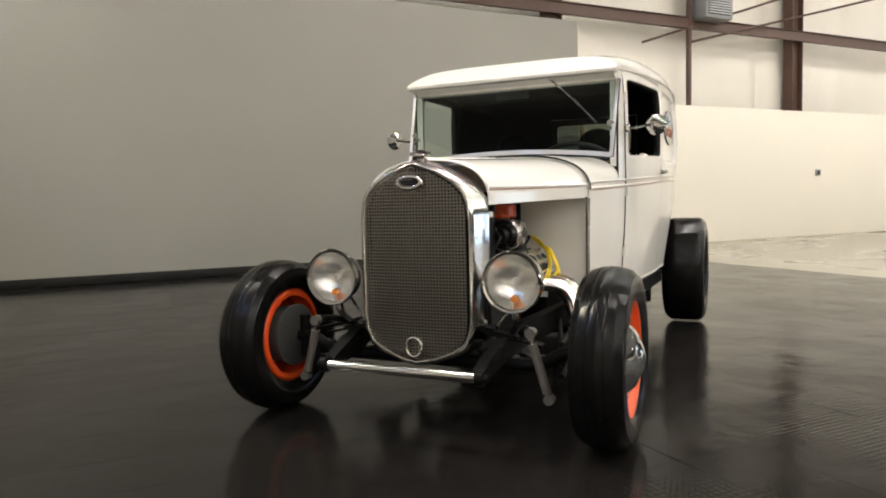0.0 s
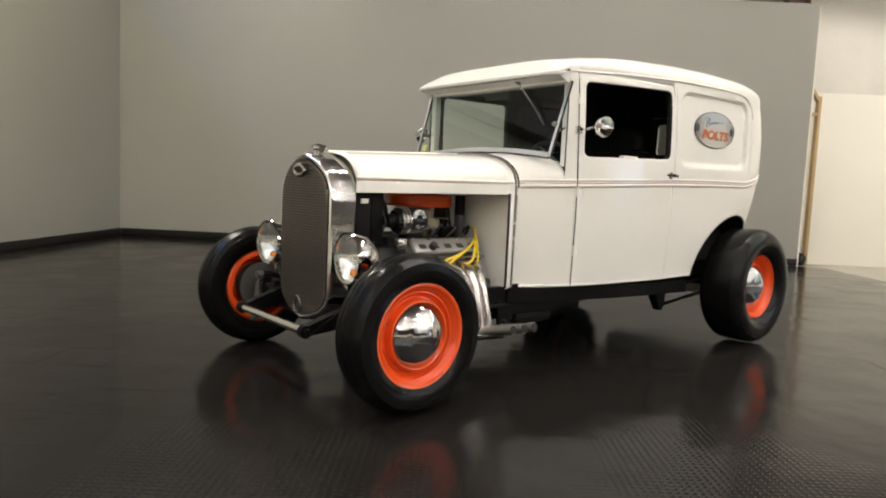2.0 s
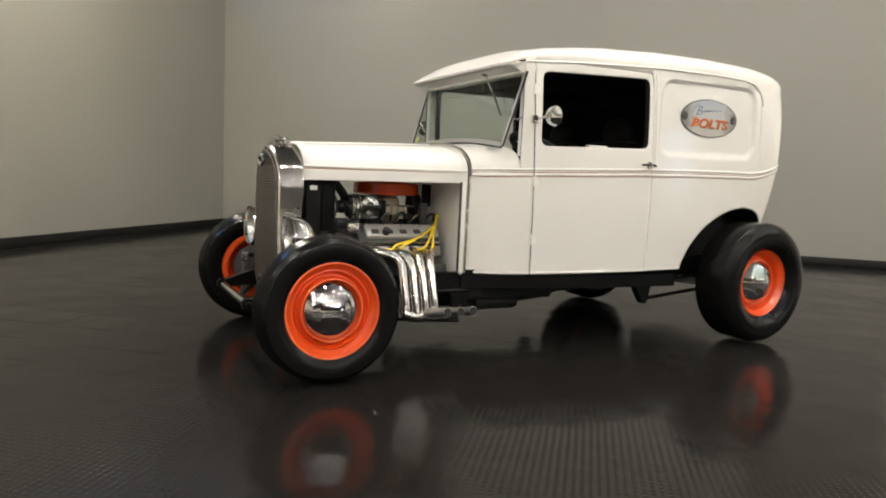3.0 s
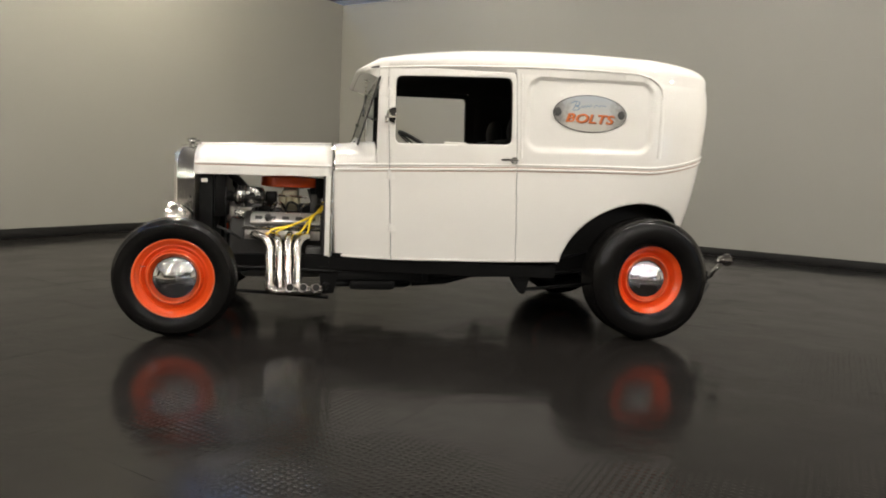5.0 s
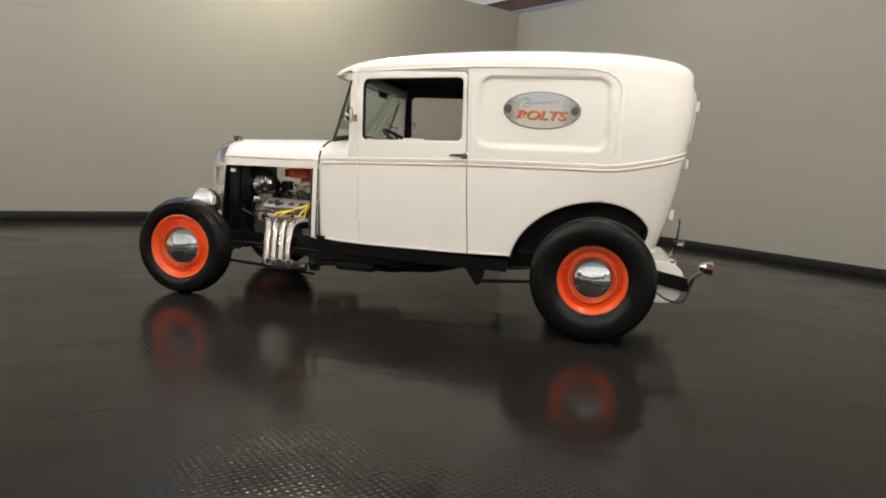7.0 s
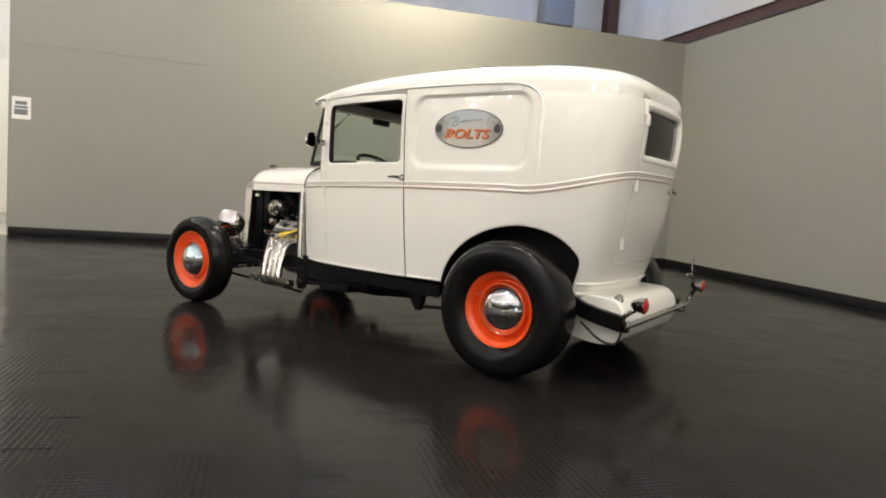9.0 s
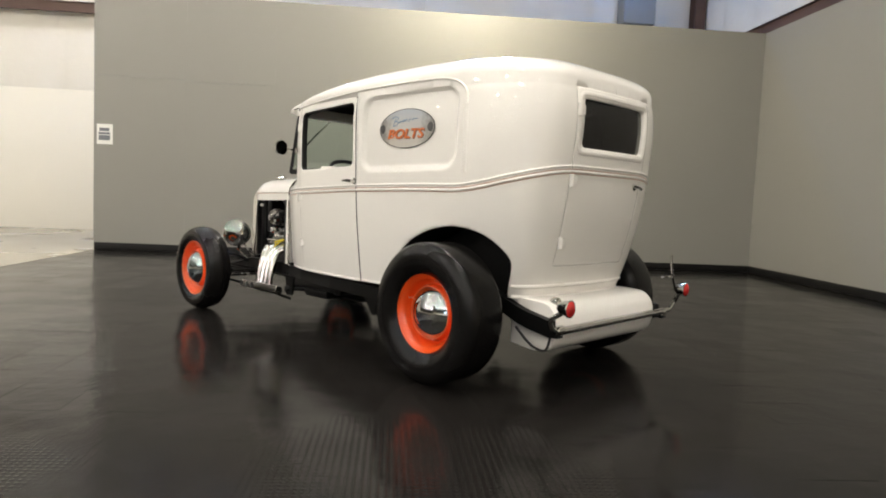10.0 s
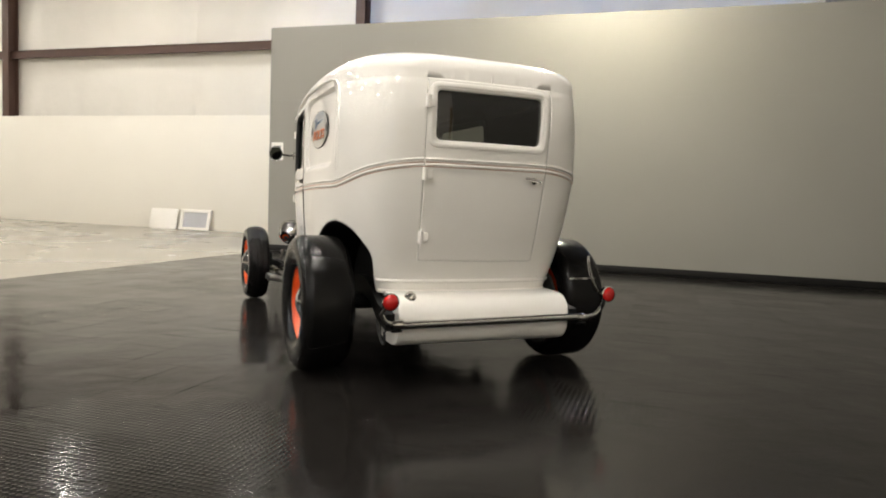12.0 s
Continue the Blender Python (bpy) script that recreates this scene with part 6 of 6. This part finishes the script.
def sign_plate_shader():
    """Pale brushed plate, sky tint above, tarnished towards its two ends."""
    m = bpy.data.materials.new("sign_plate")
    m.use_nodes = True
    nt = m.node_tree
    b = nt.nodes["Principled BSDF"]
    tc = nt.nodes.new("ShaderNodeTexCoord")
    sep = nt.nodes.new("ShaderNodeSeparateXYZ")
    nt.links.new(tc.outputs["Object"], sep.inputs[0])
    ramp = nt.nodes.new("ShaderNodeValToRGB")
    ramp.color_ramp.elements[0].position, ramp.color_ramp.elements[0].color = 0.0, (0.52, 0.505, 0.455, 1)
    ramp.color_ramp.elements[1].position, ramp.color_ramp.elements[1].color = 1.0, (0.43, 0.47, 0.51, 1)
    mr = nt.nodes.new("ShaderNodeMapRange")
    mr.inputs["From Min"].default_value, mr.inputs["From Max"].default_value = -0.02, 0.09
    nt.links.new(sep.outputs[1], mr.inputs["Value"])
    nt.links.new(mr.outputs[0], ramp.inputs[0])
    ns = nt.nodes.new("ShaderNodeTexNoise")
    ns.inputs["Scale"].default_value = 26
    ns.inputs["Detail"].default_value = 5
    nt.links.new(tc.outputs["Object"], ns.inputs["Vector"])
    ab = nt.nodes.new("ShaderNodeMath")
    ab.operation = "ABSOLUTE"
    nt.links.new(sep.outputs[0], ab.inputs[0])
    ad = nt.nodes.new("ShaderNodeMath")
    ad.operation = "MULTIPLY_ADD"
    nt.links.new(ns.outputs["Fac"], ad.inputs[0])
    ad.inputs[1].default_value = 0.16
    nt.links.new(ab.outputs[0], ad.inputs[2])
    m2 = nt.nodes.new("ShaderNodeMapRange")
    m2.inputs["From Min"].default_value, m2.inputs["From Max"].default_value = 0.190, 0.275
    nt.links.new(ad.outputs[0], m2.inputs["Value"])
    mix = nt.nodes.new("ShaderNodeMix")
    mix.data_type = "RGBA"
    nt.links.new(m2.outputs[0], mix.inputs["Factor"])
    nt.links.new(ramp.outputs[0], mix.inputs["A"])
    mix.inputs["B"].default_value = (0.22, 0.215, 0.20, 1)
    nt.links.new(mix.outputs["Result"], b.inputs["Base Color"])
    b.inputs["Roughness"].default_value = 0.35
    b.inputs["Metallic"].default_value = 0.15
    return m


oval = [(0.221 * math.cos(2 * math.pi * i / 64), 0.104 * math.sin(2 * math.pi * i / 64)) for i in range(64)]
sign = part("sign_plate", prism(oval, 0.004), sign_plate_shader(), CAR, "oval grey metal sign with orange lettering")
sign.matrix_basis = SM
bm = bmesh.new()
rows = []
for i in range(64):
    t = 2 * math.pi * i / 64
    c = Vector((0.221 * math.cos(t), 0.104 * math.sin(t), 0.002))
    o = Vector((math.cos(t) * 0.104, math.sin(t) * 0.221, 0)).normalized()
    rows.append([bm.verts.new(c + 0.0026 * (math.cos(a) * o + math.sin(a) * Vector((0, 0, 1)))) for a in [2 * math.pi * k / 8 for k in range(8)]])
for i in range(64):
    for k in range(8):
        bm.faces.new((rows[i][k], rows[(i + 1) % 64][k], rows[(i + 1) % 64][(k + 1) % 8], rows[i][(k + 1) % 8]))
bmesh.ops.recalc_face_normals(bm, faces=bm.faces)
part("sign_rim", bm, SEAM, sign, "dark rim")
for x in (-0.196, 0.190):
    part("sign_bolt", turned([(0, 0.004), (0.010, 0.0036), (0.021, 0.0012), (0.022, 0.0), (0, 0.0)], 20, pose(x, 0.002, 0.0042) @ Matrix.Diagonal((1, 1.15, 1, 1)), "z"), CAST, sign, "dark worn bolt mark")


def lettering(text, size, m, material, parent, stretch=1.0, bold=0.0):
    cu = bpy.data.curves.new("lettering", "FONT")
    cu.body, cu.size, cu.align_x, cu.align_y, cu.extrude, cu.offset, cu.shear = text, size, "CENTER", "CENTER", 0.0008, bold, 0.22
    ob = bpy.data.objects.new("lettering", cu)
    me = bpy.data.meshes.new_from_object(ob)
    bpy.data.objects.remove(ob)
    me.transform(m @ Matrix.Diagonal((stretch, 1, 1, 1)))
    me.materials.clear()
    me.materials.append(material)
    o = new("lettering", me)
    o.parent = parent
    return o


SIGN_ORANGE = shader("sign_orange", (0.66, 0.16, 0.03), 0.4)
SIGN_SHADE = shader("sign_letter_shadow", (0.22, 0.07, 0.03), 0.5)
SIGN_BLUE = shader("sign_blue", (0.12, 0.22, 0.36), 0.4)
lettering("BOLTS", 0.070, pose(-0.002, -0.034, 0.0052), SIGN_SHADE, sign, 1.40, 0.0020)["label"] = "dark shadow of the lettering"
lettering("BOLTS", 0.070, pose(-0.008, -0.030, 0.0066), SIGN_ORANGE, sign, 1.40, 0.0009)["label"] = "orange block letters"
def script_stroke(pts, w=0.0022):
    """A thin raised brush stroke on the plate."""
    path = [Vector((x, y, 0.0044)) for x, y in pts]
    part("script_stroke", tubed(smooth_path(path, 5), w, 6), SIGN_BLUE, sign, "blue script stroke")


script_stroke([(-0.108, 0.014), (-0.098, 0.034), (-0.086, 0.060)])
script_stroke([(-0.118, 0.056), (-0.092, 0.066), (-0.068, 0.060), (-0.072, 0.046), (-0.090, 0.040)])
script_stroke([(-0.090, 0.040), (-0.068, 0.034), (-0.076, 0.019), (-0.106, 0.016)])
script_stroke([(-0.060 + 0.0085 * k, 0.030 + 0.0012 * k + (0.011 if k % 2 else 0.0)) for k in range(9)], 0.0019)
script_stroke([(0.018, 0.036), (0.030, 0.050), (0.052, 0.044), (0.060, 0.050), (0.094, 0.049)], 0.0019)

# ---- things in the hall ----
paper = tagged(part("notice_sheet", boxed(0.004, 0.0055, 9.345, 9.56, 1.475, 1.755), PAPER, smooth=False), "white printed notice sheet taped to the grey wall", "notice")
paper.matrix_basis = BOOTH
for k, (z0, z1, a0, a1) in enumerate(((1.655, 1.70, 9.39, 9.525), (1.61, 1.64, 9.38, 9.535), (1.53, 1.60, 9.38, 9.535))):
    part("print_bar", boxed(0.0055, 0.0062, a0, a1, z0, z1), INK, paper, smooth=False)

# timber prop behind the free end of the back wall
prop = tagged(part("timber_prop", boxed(LEN_A + 0.16, LEN_A + 0.20, -0.20, -0.11, 0.0, 2.36, 0.003), TIMBER), "pine stud prop at the free wall end", "prop")
prop.matrix_basis = BOOTH
part("brace", boxed(-0.02, 0.02, -0.045, 0.045, 0.0, 0.30, 0.003, pose(LEN_A + 0.02, -0.155, 2.52, 0, 145, 0)), TIMBER, prop)
part("rail", boxed(LEN_A + 0.021, LEN_A + 0.16, -0.20, -0.11, 2.10, 2.14, 0.003), TIMBER, prop)
part("rail", boxed(LEN_A + 0.021, LEN_A + 0.16, -0.20, -0.11, 0.02, 0.06, 0.003), TIMBER, prop)
sheet = tagged(part("backing_sheet", boxed(LEN_A + 0.022, LEN_A + 0.158, -0.24, -0.21, 0.05, 2.05, 0.002), WHITE_WALL), "white sheet behind the pine prop", "sheet")
sheet.matrix_basis = BOOTH
bm = bmesh.new()
bmesh.ops.create_icosphere(bm, subdivisions=3, radius=1.0)
for v in bm.verts:
    n = noise.noise(v.co * 2.0) * 0.12
    v.co = Vector((v.co.x * 0.10, v.co.y * 0.13, max(-0.085, v.co.z * 0.10))) * (1 + n)
bag = tagged(part("sandbag", bm, SKIRT), "black sandbag holding down the wall foot", "sandbag")
bag.matrix_basis = BOOTH @ pose(LEN_A + 0.08, -0.10, 0.088)

# socket box on the white partition
sock = tagged(part("socket_box", boxed(15.60, 15.74, -0.449, -0.425, 1.20, 1.32, 0.004), GALV), "small grey socket box on the white partition", "socket")
sock.matrix_basis = BOOTH
part("face_plate", boxed(15.625, 15.715, -0.425, -0.421, 1.22, 1.30, 0.002), SEAM, sock)

# framed white boards leaning on the partition
for a0, a1, lab, win in ((14.52, 15.30, "white board leaning on the partition wall", False), (13.58, 14.42, "white framed panel with grey middle leaning on the wall", True)):
    fr = tagged(empty("leaning_panel", BOOTH @ pose(-3.86, 0, 0.0, 0, -13, 0)), lab, "panel", "boards at the partition")
    part("board", boxed(-0.012, 0.012, a0, a1, 0.004, 0.50, 0.004), PLASTIC, fr)
    if win:
        for y0, y1, z0, z1 in ((a0, a1, 0.43, 0.50), (a0, a1, 0.004, 0.07), (a0, a0 + 0.09, 0.07, 0.43), (a1 - 0.09, a1, 0.07, 0.43)):
            part("border", boxed(0.0125, 0.030, y0, y1, z0, z1, 0.004), PLASTIC, fr)
        part("grey_middle", boxed(0.0125, 0.016, a0 + 0.092, a1 - 0.092, 0.072, 0.428), GALV, fr, smooth=False)

# bracing rods, pipe and heater by the east wall
pipe = tagged(part("wall_pipe", tubed([(12.50, -0.72, 2.3), (12.50, -0.72, 7.5)], 0.05, 12), STEEL_BROWN), "brown upright pipe along the insulated wall", "pipe")
pipe.matrix_basis = BOOTH
for a, b in (((11.4, -0.70, 3.55), (16.6, -0.70, 5.2)), ((12.45, -0.66, 3.62), (18.2, -0.66, 5.05))):
    rod = tagged(part("brace_rod", tubed([a, b], 0.022, 8), STEEL_BROWN), "thin brown bracing rod across the wall", "rod", "bracing rods")
    rod.matrix_basis = BOOTH
for nm, m in (("unit_heater", pose(12.9, -0.55, 4.02)), ("unit_heater", pose(-4.05, 0.55, 4.62, 0, 0, 90))):
    h = tagged(part(nm, boxed(-0.33, 0.33, -0.22, 0.22, 0.0, 0.55, 0.02), DUCT_GREY), "grey metal unit heater hung from the roof", "heater", "unit heaters")
    h.matrix_basis = BOOTH @ m
    part("grille", boxed(-0.27, 0.27, 0.221, 0.228, 0.06, 0.49), SEAM, h, smooth=False)
    for k in range(9):
        part("louvre", boxed(-0.27, 0.27, 0.228, 0.246, 0.08 + 0.045 * k, 0.10 + 0.045 * k), GALV, h, smooth=False)
    for x in (-0.24, 0.24):
        part("hanger", tubed([(x, 0, 0.55), (x, 0, 7.6 - m.translation.z)], 0.06 if x > 0 else 0.03, 10), GALV, h)


# ---- lamps of the hall ----
def hang(x, y, z):
    """Upright place in the hall for booth lengths x, y."""
    return Matrix.Translation(BOOTH @ Vector((x, y, z)))


def high_bay(x, y, z, glow_mat, group):
    lamp = tagged(empty("high_bay_lamp", hang(x, y, z)), "round high bay lamp hanging from the hall roof", "lamp", group)
    part("reflector", turned([(0.0, 0.30), (0.07, 0.30), (0.08, 0.20), (0.18, 0.06), (0.20, 0.0), (0.194, 0.0), (0.17, 0.06), (0.07, 0.19), (0, 0.19)], 20, None, "z"), GALV, lamp)
    part("lens", turned([(0, -0.06), (0.07, -0.052), (0.122, -0.03), (0.15, 0.0), (0, 0.004)], 14, None, "z"), glow_mat, lamp, "glowing domed lamp lens")
    part("rod", tubed([(0, 0, 0.30), (0, 0, 7.6 - z)], 0.012, 8), GALV, lamp)
    return lamp


first = high_bay(16.2, 16.2, 6.2, LAMP_GLOW, "hall lamps")
for i in range(9):
    for j in range(9):
        x, y = 1.8 + 3.6 * i, 1.8 + 3.6 * j
        # the bays along the back wall of the booth carry none
        if (i, j) != (4, 4) and not (x < 10 and y < 3.0):
            copy_thing(first, hang(x, y, 6.2))
# two added out of line, over clear floor behind the car, brightening its tail
copy_thing(first, hang(8.2, 3.9, 6.2))
copy_thing(first, hang(7.0, 4.6, 6.2))
# lower lamp that washes the left booth wall
wash = high_bay(1.25, 4.3, 4.85, BOOTH_GLOW, "booth lamps")
# unseen row added behind the booth wall; its blue lamps tint the insulation
cool = high_bay(-2.2, 1.0, 6.6, BLUE_FILL, "cool hall lamps")
for j in (-1, 1, 2):
    copy_thing(cool, hang(-2.2, 1.0 + 4.2 * j, 6.6))
for j in (2.5, 3.6, 5, 6.5, 8, 10):
    copy_thing(first, hang(-2.2, 1.0 + 4.2 * j, 6.2))

# loading door standing open to the daylight in the far wall
DAY = glow("daylight_outside", (0.62, 0.78, 1.0), 4.0)
day = hall_box("door_1", 45.84, 45.88, 9.0, 13.0, 0.0, 4.2, DAY, label="open loading door with pale daylight outside", category="door")
for a, b, z0, z1 in ((8.85, 9.0, 0, 4.35), (13.0, 13.15, 0, 4.35), (9.0, 13.0, 4.2, 4.35)):
    part("door_frame", boxed(45.78, 45.89, a, b, z0, z1, 0.005), STEEL_BROWN, day)
